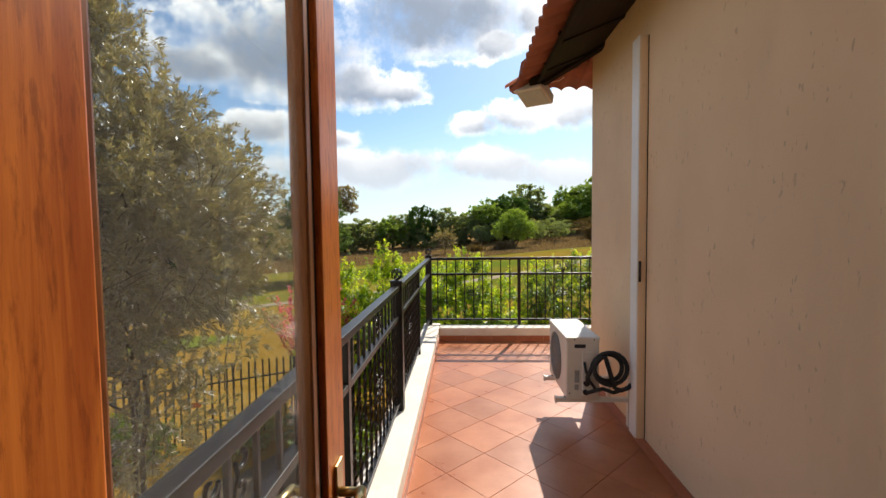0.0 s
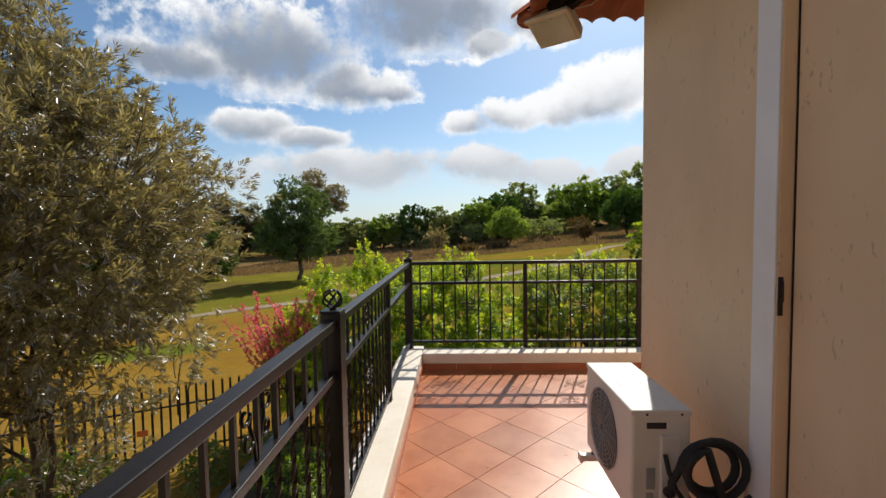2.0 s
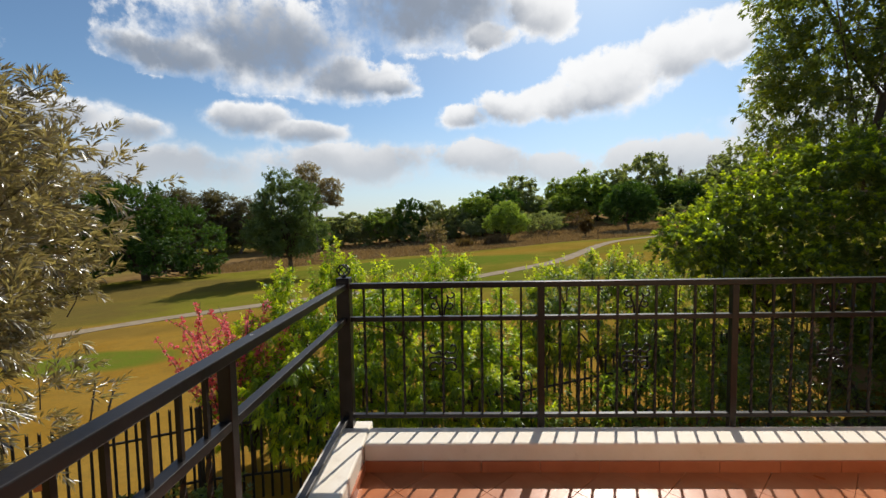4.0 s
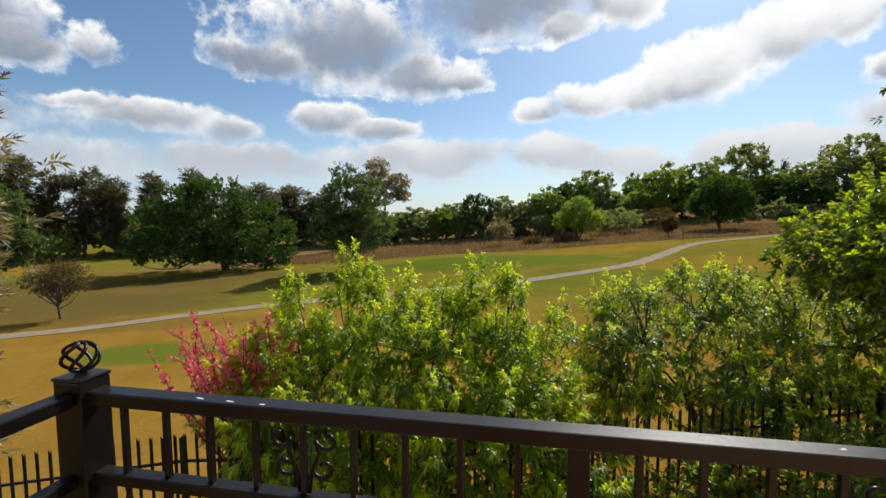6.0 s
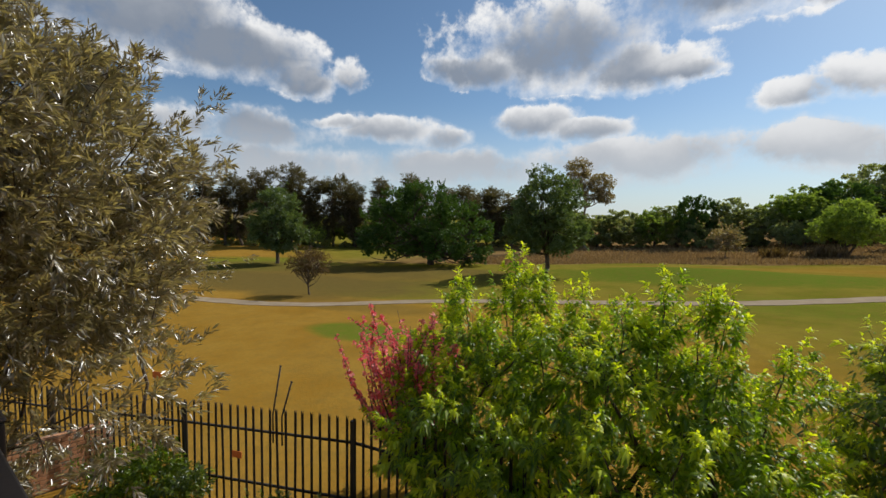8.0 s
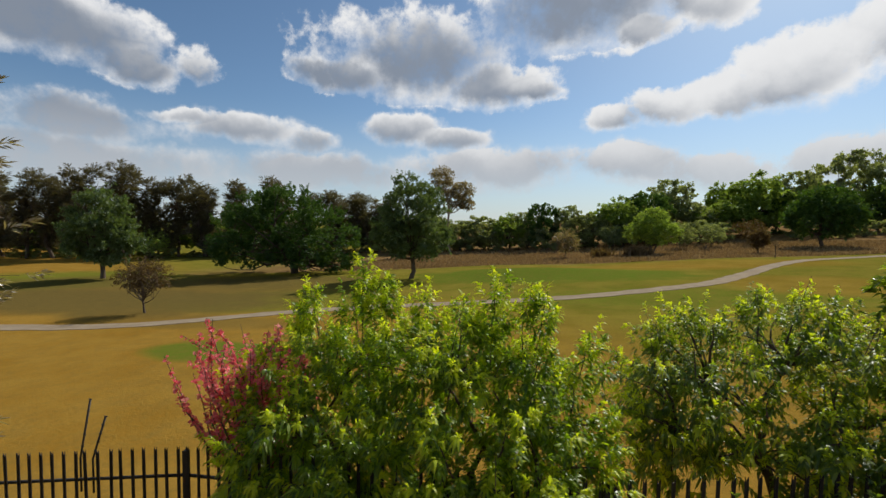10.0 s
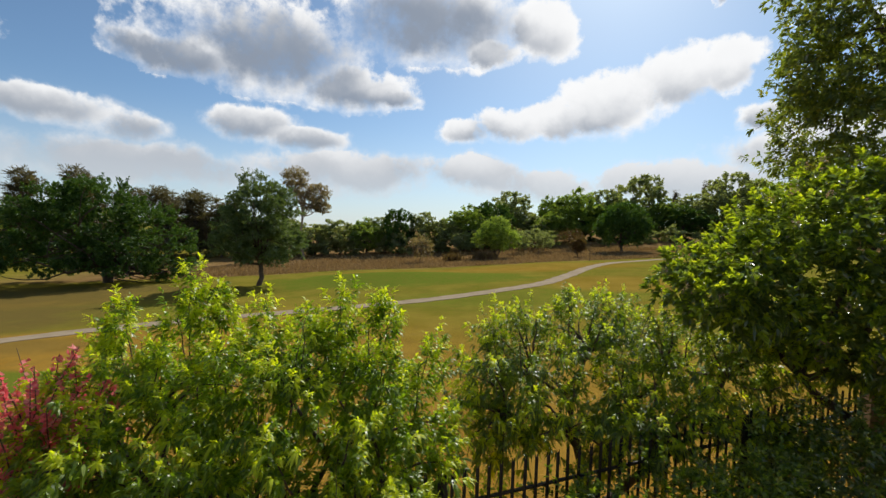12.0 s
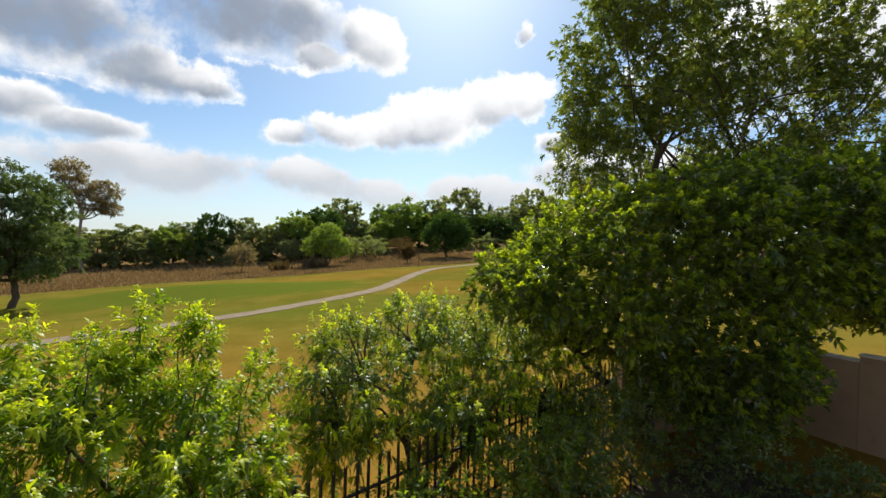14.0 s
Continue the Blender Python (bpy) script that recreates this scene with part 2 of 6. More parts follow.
def ground_material():
    """Winter lawn: straw-gold near the fence, greener fairway further out, a brown belt of long dry grass."""
    mat = bpy.data.materials.new("lawn")
    mat.use_nodes = True
    g = Graph(mat.node_tree)
    pos = g.n("ShaderNodeNewGeometry").outputs["Position"]
    s = g.n("ShaderNodeSeparateXYZ")
    g.put(s.inputs[0], pos)
    x, y = s.outputs[0], s.outputs[1]
    broad = g.noise(pos, 0.045, 4.0, 0.55).outputs[0]
    mid = g.noise(pos, 0.35, 5.0, 0.6).outputs[0]
    tuft = g.noise(pos, 9.0, 4.0, 0.65).outputs[0]
    blade = g.noise(pos, 45.0, 2.0).outputs[0]
    bend = g.m("MULTIPLY", g.m("SUBTRACT", broad, 0.5), 16.0)
    gold = g.mix(g.step(mid, 0.3, 0.7), (0.28, 0.146, 0.019), (0.33, 0.187, 0.032))
    green = g.mix(g.step(mid, 0.3, 0.7), (0.135, 0.14, 0.014), (0.215, 0.185, 0.026))
    lush = (0.095, 0.155, 0.014)
    dry = g.mix(g.step(mid, 0.3, 0.7), (0.16, 0.09, 0.042), (0.26, 0.16, 0.078))
    # greener past the cart path, and to the right
    f = g.step(g.m("ADD", g.m("ADD", y, g.m("MULTIPLY", x, 0.45)), bend), 16.0, 36.0)
    col = g.mix(f, gold, green)

    def spot(cx, cy, rx, ry, sharp=0.5):
        qx = g.m("DIVIDE", g.m("SUBTRACT", x, cx), rx)
        qy = g.m("DIVIDE", g.m("SUBTRACT", y, cy), ry)
        q = g.m("ADD", g.m("MULTIPLY", qx, qx), g.m("MULTIPLY", qy, qy))
        return g.step(g.m("ADD", q, g.m("MULTIPLY", g.m("SUBTRACT", mid, 0.5), 1.2)), 1.0 + sharp, 1.0 - sharp)

    for cx, cy, rx, ry, k in ((-14.4, 20.4, 3.2, 1.5, 0.9), (-4, 50, 13, 6, 0.9), (-22, 33, 12, 5, 0.6), (6, 37, 10, 3.5, 0.45), (-62, 42, 16, 10, 0.8), (14, 30, 9, 5, 0.3)):
        col = g.mix(g.m("MULTIPLY", spot(cx, cy, rx, ry), k), col, lush)
    for cx, cy, rx, ry, k in ((14, 30, 8, 4, 0.3), (14, 62, 12, 5, 0.5), (2, 58, 14, 4, 0.45), (16, 44, 6, 6, 0.5)):
        col = g.mix(g.m("MULTIPLY", spot(cx, cy, rx, ry), k), col, gold)
    # dull brown grass, its colour darkened further in place of longer tree shadows
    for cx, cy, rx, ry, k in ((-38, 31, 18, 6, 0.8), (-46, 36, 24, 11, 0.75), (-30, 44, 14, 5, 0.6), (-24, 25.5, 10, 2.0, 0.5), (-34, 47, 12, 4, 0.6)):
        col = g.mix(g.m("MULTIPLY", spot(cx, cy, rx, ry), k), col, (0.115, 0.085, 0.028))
    edge = g.m("ADD", 66.0, g.m("MULTIPLY", g.m("TANGENT", g.m("MULTIPLY", g.m("MAXIMUM", g.m("MINIMUM", x, 60.0), -50.0), 0.018)), 13.0))
    band = g.step(g.m("SUBTRACT", g.m("ADD", y, g.m("MULTIPLY", g.m("SUBTRACT", mid, 0.5), 9.0)), edge), -1.0, 1.5)
    band = g.m("MULTIPLY", band, g.step(x, -62.0, -38.0))
    col = g.mix(band, col, dry)
    mott = g.noise(pos, 1.7, 5.0, 0.7).outputs[0]
    col = g.mix(g.step(mott, 0.42, 0.68, 0.0, 0.35), col, (0.19, 0.12, 0.03))
    col = g.mix(g.step(tuft, 0.35, 0.75, 0.0, 0.34), col, (0.14, 0.12, 0.028))
    col = g.mix(g.step(blade, 0.45, 0.75, 0.0, 0.22), col, (0.40, 0.28, 0.08))
    p = g.n("ShaderNodeBsdfPrincipled")
    g.put(p.inputs["Base Color"], col)
    p.inputs["Roughness"].default_value = 1.0
    p.inputs["Specular IOR Level"].default_value = 0.0
    bp = g.n("ShaderNodeBump")
    bp.inputs["Strength"].default_value, bp.inputs["Distance"].default_value = 0.6, 0.05
    g.put(bp.inputs["Height"], g.m("ADD", tuft, g.m("MULTIPLY", blade, 0.4)))
    g.put(p.inputs["Normal"], bp.outputs[0])
    o = g.n("ShaderNodeOutputMaterial")
    g.put(o.inputs[0], p.outputs[0])
    return mat


PLASTER = plaster_material()
LAWN = ground_material()
GLASS = glass_material()
DOOR_WOOD = wood("varnished_meranti", (0.31, 0.062, 0.009), (0.60, 0.17, 0.026))
BEAD_WOOD = wood("bead_wood", (0.11, 0.032, 0.009), (0.23, 0.08, 0.023))
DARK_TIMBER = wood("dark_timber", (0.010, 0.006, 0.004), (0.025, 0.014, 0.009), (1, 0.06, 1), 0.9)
TERRACOTTA = surface("terracotta_tile", (0.36, 0.115, 0.04), (0.49, 0.19, 0.08), 2.8, 0.30, bump=0.2, fine=40, spots=0.5, spot_color=(0.30, 0.105, 0.045), piece=0.13)
# beige plaster darkened to carry the shade of the overhanging trees
SHADED_GARDEN_PAINT = surface("shaded_garden_paint", (0.36, 0.24, 0.14), (0.46, 0.32, 0.2), 1.2, 0.85, bump=0.4, spots=0.4, spot_color=(0.26, 0.18, 0.11))
GROUT = surface("grout", (0.22, 0.15, 0.11), (0.34, 0.25, 0.19), 6.0, 0.9, bump=0.3)
SKIRT = surface("terracotta_skirting", (0.36, 0.11, 0.05), (0.47, 0.17, 0.08), 3.0, 0.4, bump=0.1, spots=0.3, spot_color=(0.22, 0.09, 0.05))
KERB = surface("kerb_paint", (0.74, 0.66, 0.54), (0.82, 0.76, 0.66), 4.0, 0.75, bump=0.4, spots=0.35, spot_color=(0.55, 0.48, 0.38))
IRON = surface("black_iron", (0.007, 0.006, 0.006), (0.017, 0.013, 0.012), 7.0, 0.36, spec=0.3, bump=0.15, spots=0.3, spot_color=(0.03, 0.018, 0.014))
IRON_DARK = surface("fence_iron", (0.014, 0.011, 0.010), (0.03, 0.024, 0.02), 5.0, 0.6, bump=0.15)
WHITE_METAL = surface("white_enamel", (0.66, 0.62, 0.54), (0.74, 0.70, 0.63), 3.0, 0.42, bump=0.05, spots=0.25, spot_color=(0.6, 0.55, 0.46))
GRILLE = surface("grey_grille", (0.26, 0.26, 0.25), (0.36, 0.36, 0.34), 5.0, 0.5)
FAN_SHADE = surface("fan_shade", (0.085, 0.085, 0.085), (0.13, 0.13, 0.128), 5.0, 0.7)
FAN_DARK = surface("dark_cavity", (0.02, 0.02, 0.022), (0.04, 0.04, 0.042), 5.0, 0.7)
TRUNKING = surface("white_trunking", (0.74, 0.72, 0.70), (0.82, 0.80, 0.78), 4.0, 0.45, bump=0.05)
HOSE = surface("black_insulation", (0.012, 0.012, 0.012), (0.03, 0.03, 0.03), 20.0, 0.8, bump=0.5)
BRASS = surface("brass", (0.42, 0.29, 0.12), (0.55, 0.4, 0.18), 12.0, 0.32, metal=1.0, bump=0.05)
ROOF_TILE = surface("clay_roof_tile", (0.23, 0.066, 0.036), (0.38, 0.13, 0.07), 4.0, 0.75, bump=0.4, spots=0.4, spot_color=(0.17, 0.08, 0.06), piece=0.15)
LAMP_BODY = surface("aged_beige_metal", (0.55, 0.48, 0.36), (0.66, 0.6, 0.48), 9.0, 0.5, bump=0.1, spots=0.3, spot_color=(0.35, 0.27, 0.18))
LAMP_GLASS = surface("lamp_window", (0.42, 0.40, 0.30), (0.52, 0.5, 0.4), 5.0, 0.12, bump=0.0)
LATCH = surface("dark_latch", (0.02, 0.016, 0.014), (0.05, 0.035, 0.03), 9.0, 0.5, metal=0.5)
INNER = surface("indoor_paint", (0.62, 0.55, 0.45), (0.68, 0.62, 0.52), 1.5, 0.8, bump=0.1)
CONCRETE = surface("path_concrete", (0.25, 0.19, 0.125), (0.35, 0.28, 0.19), 1.2, 0.98, spec=0.05, bump=0.4, spots=0.3, spot_color=(0.3, 0.24, 0.15))
BRICK = surface("face_brick", (0.40, 0.18, 0.09), (0.56, 0.30, 0.16), 8.0, 0.85, bump=0.5, piece=0.15)
MORTAR = surface("mortar", (0.16, 0.12, 0.09), (0.25, 0.2, 0.16), 12.0, 0.95, bump=0.4)
COPING = surface("white_coping", (0.72, 0.68, 0.62), (0.8, 0.77, 0.72), 3.0, 0.7, bump=0.3, spots=0.4, spot_color=(0.4, 0.36, 0.3))
SIGN = surface("orange_sign", (0.72, 0.16, 0.03), (0.8, 0.22, 0.05), 9.0, 0.5, bump=0.0)
SOIL = surface("garden_soil", (0.07, 0.05, 0.03), (0.14, 0.10, 0.055), 1.4, 0.95, bump=0.8, fine=25, bump_dist=0.03)
BARK = surface("bark", (0.055, 0.038, 0.026), (0.12, 0.088, 0.06), 4.0, 0.9, bump=0.8, fine=30, stretch=(1, 1, 0.3), bump_dist=0.02)
BARK_PALE = surface("pale_bark", (0.2, 0.15, 0.11), (0.34, 0.27, 0.2), 4.0, 0.85, bump=0.5, fine=25, stretch=(1, 1, 0.3))
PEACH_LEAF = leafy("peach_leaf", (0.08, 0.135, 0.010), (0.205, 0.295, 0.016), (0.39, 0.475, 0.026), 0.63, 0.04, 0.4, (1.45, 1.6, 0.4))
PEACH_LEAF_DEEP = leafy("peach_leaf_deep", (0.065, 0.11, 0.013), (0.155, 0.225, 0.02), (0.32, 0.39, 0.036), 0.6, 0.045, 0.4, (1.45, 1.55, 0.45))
# paler tip leaves: young growth, with sunlit edges put into the colour
PEACH_TIP = leafy("peach_sunlit_new_leaf", (0.38, 0.47, 0.02), (0.56, 0.63, 0.027), (0.72, 0.74, 0.04), 0.64, 0.03, 0.45, (1.35, 1.35, 0.5))
EVERGREEN_TIP = leafy("evergreen_sunlit_leaf", (0.17, 0.25, 0.018), (0.32, 0.42, 0.026), (0.50, 0.56, 0.04), 0.62, 0.05, 0.4, (1.6, 1.5, 0.5))
TALL_TIP = leafy("tall_tree_tip_leaf", (0.12, 0.15, 0.02), (0.22, 0.25, 0.03), (0.34, 0.34, 0.04), 0.55, 0.05, 0.4)
TALL_LEAF = leafy("tall_tree_leaf", (0.075, 0.11, 0.032), (0.14, 0.185, 0.05), (0.25, 0.28, 0.07), 0.6, 0.06, 0.35)
BLOSSOM = leafy("blossom", (0.74, 0.10, 0.14), (0.84, 0.21, 0.23), (0.9, 0.40, 0.37), 0.55, 0.03, 0.5, (1.1, 0.9, 0.9))
OLIVE_LEAF = leafy("olive_leaf", (0.145, 0.12, 0.066), (0.25, 0.205, 0.115), (0.40, 0.335, 0.20), 0.56, 0.15, 0.36, (1.4, 1.35, 0.65))
EVERGREEN_LEAF = leafy("evergreen_leaf", (0.07, 0.11, 0.022), (0.14, 0.20, 0.032), (0.25, 0.30, 0.042), 0.58, 0.08, 0.32)
OAK_LEAF = leafy("oak_leaf", (0.035, 0.075, 0.014), (0.06, 0.12, 0.02), (0.10, 0.17, 0.034), 0.4, 0.03, 0.5)
PLANE_LEAF = leafy("plane_leaf", (0.075, 0.115, 0.045), (0.115, 0.165, 0.065), (0.17, 0.225, 0.09), 0.45, 0.04, 0.5)
# far leaves made lighter and greyer, distance haze mixed into their colour
HAZY_WOOD_LEAF = leafy("hazy_woodland_leaf", (0.165, 0.19, 0.11), (0.23, 0.265, 0.15), (0.31, 0.34, 0.185), 0.58, 0.03, 0.5)
BRIGHT_WOOD_LEAF = leafy("young_leaf", (0.14, 0.20, 0.05), (0.21, 0.29, 0.07), (0.31, 0.39, 0.09), 0.58, 0.03, 0.5)
PINE_LEAF = leafy("dusky_needles", (0.08, 0.072, 0.058), (0.125, 0.11, 0.085), (0.18, 0.15, 0.115), 0.4, 0.02, 0.6)
GUM_LEAF = leafy("gum_leaf", (0.18, 0.145, 0.09), (0.27, 0.21, 0.13), (0.38, 0.29, 0.17), 0.4, 0.05, 0.5)
RUST_LEAF = leafy("rusty_leaf", (0.09, 0.05, 0.02), (0.14, 0.09, 0.04), (0.2, 0.13, 0.06), 0.3, 0.03, 0.5)
DRY_BLOOM = leafy("dry_bloom", (0.28, 0.19, 0.12), (0.40, 0.29, 0.19), (0.52, 0.40, 0.28), 0.4, 0.03, 0.5, (1.1, 1.0, 0.8))
DRY_GRASS = leafy("dry_grass", (0.18, 0.115, 0.05), (0.28, 0.19, 0.085), (0.4, 0.29, 0.14), 0.3, 0.02, 0.6, (1.2, 1.1, 0.8))

# ---- building helpers ----


def part(name, bm, material, parent=None, label="", at=None):
    """Links a bmesh (or a finished mesh) as one mesh object, under a thing or a part."""
    if isinstance(bm, bpy.types.Mesh):
        me = bm
    else:
        me = bpy.data.meshes.new(name)
        bm.to_mesh(me)
        bm.free()
    if material and not me.materials:
        me.materials.append(material)
    ob = new(name, me)
    if at is not None:
        ob.matrix_basis = at
    if parent:
        ob.parent = parent
    return tagged(ob, label)


def thing(name, label, category, group="", kind="", at=(0, 0, 0)):
    ob = new(name)
    ob.location = at
    ob.empty_display_size = 0.1
    return tagged(ob, label, category, group, kind)


def box(bm, x0, x1, y0, y1, z0, z1, bevel=0.0, m=None):
    mat = Matrix.LocRotScale(((x0 + x1) / 2, (y0 + y1) / 2, (z0 + z1) / 2), None, (x1 - x0, y1 - y0, z1 - z0))
    made = bmesh.ops.create_cube(bm, size=1, matrix=(m @ mat) if m else mat)["verts"]
    if bevel:
        edges = list({e for v in made for e in v.link_edges})
        bmesh.ops.bevel(bm, geom=edges, offset=bevel, segments=2, affect="EDGES", profile=0.5)
    return bm


def tube(bm, pts, radii, sides=8, caps=True):
    """A swept round bar through pts; radii is a number or one for each point."""
    pts = [Vector(p) for p in pts]
    if not hasattr(radii, "__len__"):
        radii = [radii] * len(pts)
    rings, side = [], None
    for i, p in enumerate(pts):
        d = (pts[min(i + 1, len(pts) - 1)] - pts[max(i - 1, 0)]).normalized()
        if side is None:
            side = d.orthogonal().normalized()
        else:
            side = (side - d * side.dot(d))
            side = side.normalized() if side.length > 1e-6 else d.orthogonal().normalized()
        up = d.cross(side)
        rings.append([bm.verts.new(p + (side * math.cos(a) + up * math.sin(a)) * radii[i]) for a in (2 * math.pi * k / sides for k in range(sides))])
    for a, b in zip(rings, rings[1:]):
        for k in range(sides):
            f = bm.faces.new((a[k], a[(k + 1) % sides], b[(k + 1) % sides], b[k]))
            f.smooth = True
    if caps:
        bm.faces.new(rings[0][::-1])
        bm.faces.new(rings[-1])
    return bm


def solid(name, dims, material, label, category, kind="structure", bevel=0.0):
    return tagged(part(name, box(bmesh.new(), *dims, bevel=bevel), material), label, category, "", kind)


def ground_z(x, y):
    return -3.1 + 3.6 * math.tanh(x / 60) + 0.05 * max(0.0, min(y, 260.0) - 85)


def fast_mesh(name, verts, faces, smooth=False):
    """A mesh from arrays: verts (n, 3), faces (m, 3 or 4)."""
    me = bpy.data.meshes.new(name)
    k = faces.shape[1]
    me.vertices.add(len(verts))
    me.vertices.foreach_set("co", verts.astype(np.float32).ravel())
    me.loops.add(faces.size)
    me.loops.foreach_set("vertex_index", faces.astype(np.int32).ravel())
    me.polygons.add(len(faces))
    me.polygons.foreach_set("loop_start", np.arange(0, faces.size, k, dtype=np.int32))
    me.update(calc_edges=True)
    return me


# ---- ground ----
def build_ground():
    u = np.linspace(-1, 1, 161)
    xs = np.sinh(u * 5.2) / math.sinh(5.2) * 1500
    ys = np.sinh(u * 5.2) / math.sinh(5.2) * 1500 + 20
    gx, gy = np.meshgrid(xs, ys)
    gz = -3.1 + 3.6 * np.tanh(gx / 60) + 0.05 * np.maximum(0, np.minimum(gy, 260) - 85)
    gz += 0.12 * np.sin(gx * 0.21 + 1.0) * np.sin(gy * 0.17) * np.clip((gy - 22) / 20, 0, 1) * np.clip(2 - gy / 90, 0, 1)
    gz += 0.7 * np.exp(-(((gx + 6) / 9) ** 2 + ((gy - 52) / 5) ** 2))
    v = np.stack([gx, gy, gz], -1).reshape(-1, 3)
    n = len(xs)
    i = np.arange(n * (n - 1)).reshape(n - 1, n)[:, :-1].ravel()
    f = np.stack([i, i + 1, i + n + 1, i + n], -1)
    me = fast_mesh("ground", v, f)
    me.polygons.foreach_set("use_smooth", np.ones(len(f), dtype=bool))
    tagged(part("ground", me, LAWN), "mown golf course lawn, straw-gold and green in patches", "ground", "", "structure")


def smooth_line(ctrl, n):
    """Catmull-Rom through control points."""
    p = [Vector(ctrl[0])] + [Vector(c) for c in ctrl] + [Vector(ctrl[-1])]
    res = []
    for i in range(1, len(p) - 2):
        for k in range(n):
            t = k / n
            a, b, c, d = p[i - 1], p[i], p[i + 1], p[i + 2]
            res.append(0.5 * ((2 * b) + (c - a) * t + (2 * a - 5 * b + 4 * c - d) * t * t + (3 * b - a - 3 * c + d) * t ** 3))
    res.append(p[-2])
    return res


def ground_top(x, y):
    z = ground_z(x, y)
    z += 0.12 * math.sin(x * 0.21 + 1.0) * math.sin(y * 0.17) * min(max((y - 22) / 20, 0), 1) * min(max(2 - y / 90, 0), 1)
    return z + 0.7 * math.exp(-(((x + 6) / 9) ** 2 + ((y - 52) / 5) ** 2))


def build_path():
    line = smooth_line([(-70, 15, 0), (-36, 21, 0), (-25, 23.6, 0), (-17, 29, 0), (-6.7, 33.6, 0), (1.6, 37.6, 0), (8.7, 43.2, 0), (13, 50, 0), (18.5, 59, 0), (26, 67.5, 0), (40, 75, 0), (70, 84, 0)], 12)
    bm = bmesh.new()
    rows = []
    for i, p in enumerate(line):
        d = (line[min(i + 1, len(line) - 1)] - line[max(i - 1, 0)]).normalized()
        s = Vector((-d.y, d.x, 0)) * (0.72 + 0.06 * math.sin(i * 1.7))
        rows.append([bm.verts.new((*(p + s * k).xy, ground_top(*(p + s * k).xy) + h)) for k, h in ((-1.06, -0.1), (-1.0, 0.025), (0, 0.035), (1.0, 0.025), (1.06, -0.1))])
    for a, b in zip(rows, rows[1:]):
        for k in range(4):
            bm.faces.new((a[k], a[k + 1], b[k + 1], b[k]))
    bmesh.ops.recalc_face_normals(bm, faces=bm.faces)
    tagged(part("path", bm, CONCRETE), "narrow pale concrete cart path winding over the lawn", "path", "", "structure")


# ---- house and balcony ----
FLOOR_A = (-0.30, 1.28, 0.45, 4.61)
FLOOR_B = (-0.30, 4.40, 4.61, 6.22)


def clip(poly, axis, v, keep_above):
    res = []
    for i, p in enumerate(poly):
        q = poly[i - 1]
        pin, qin = (p[axis] >= v) == keep_above, (q[axis] >= v) == keep_above
        if pin != qin:
            t = (v - q[axis]) / (p[axis] - q[axis])
            res.append((q[0] + (p[0] - q[0]) * t, q[1] + (p[1] - q[1]) * t))
        if pin:
            res.append(p)
    return res


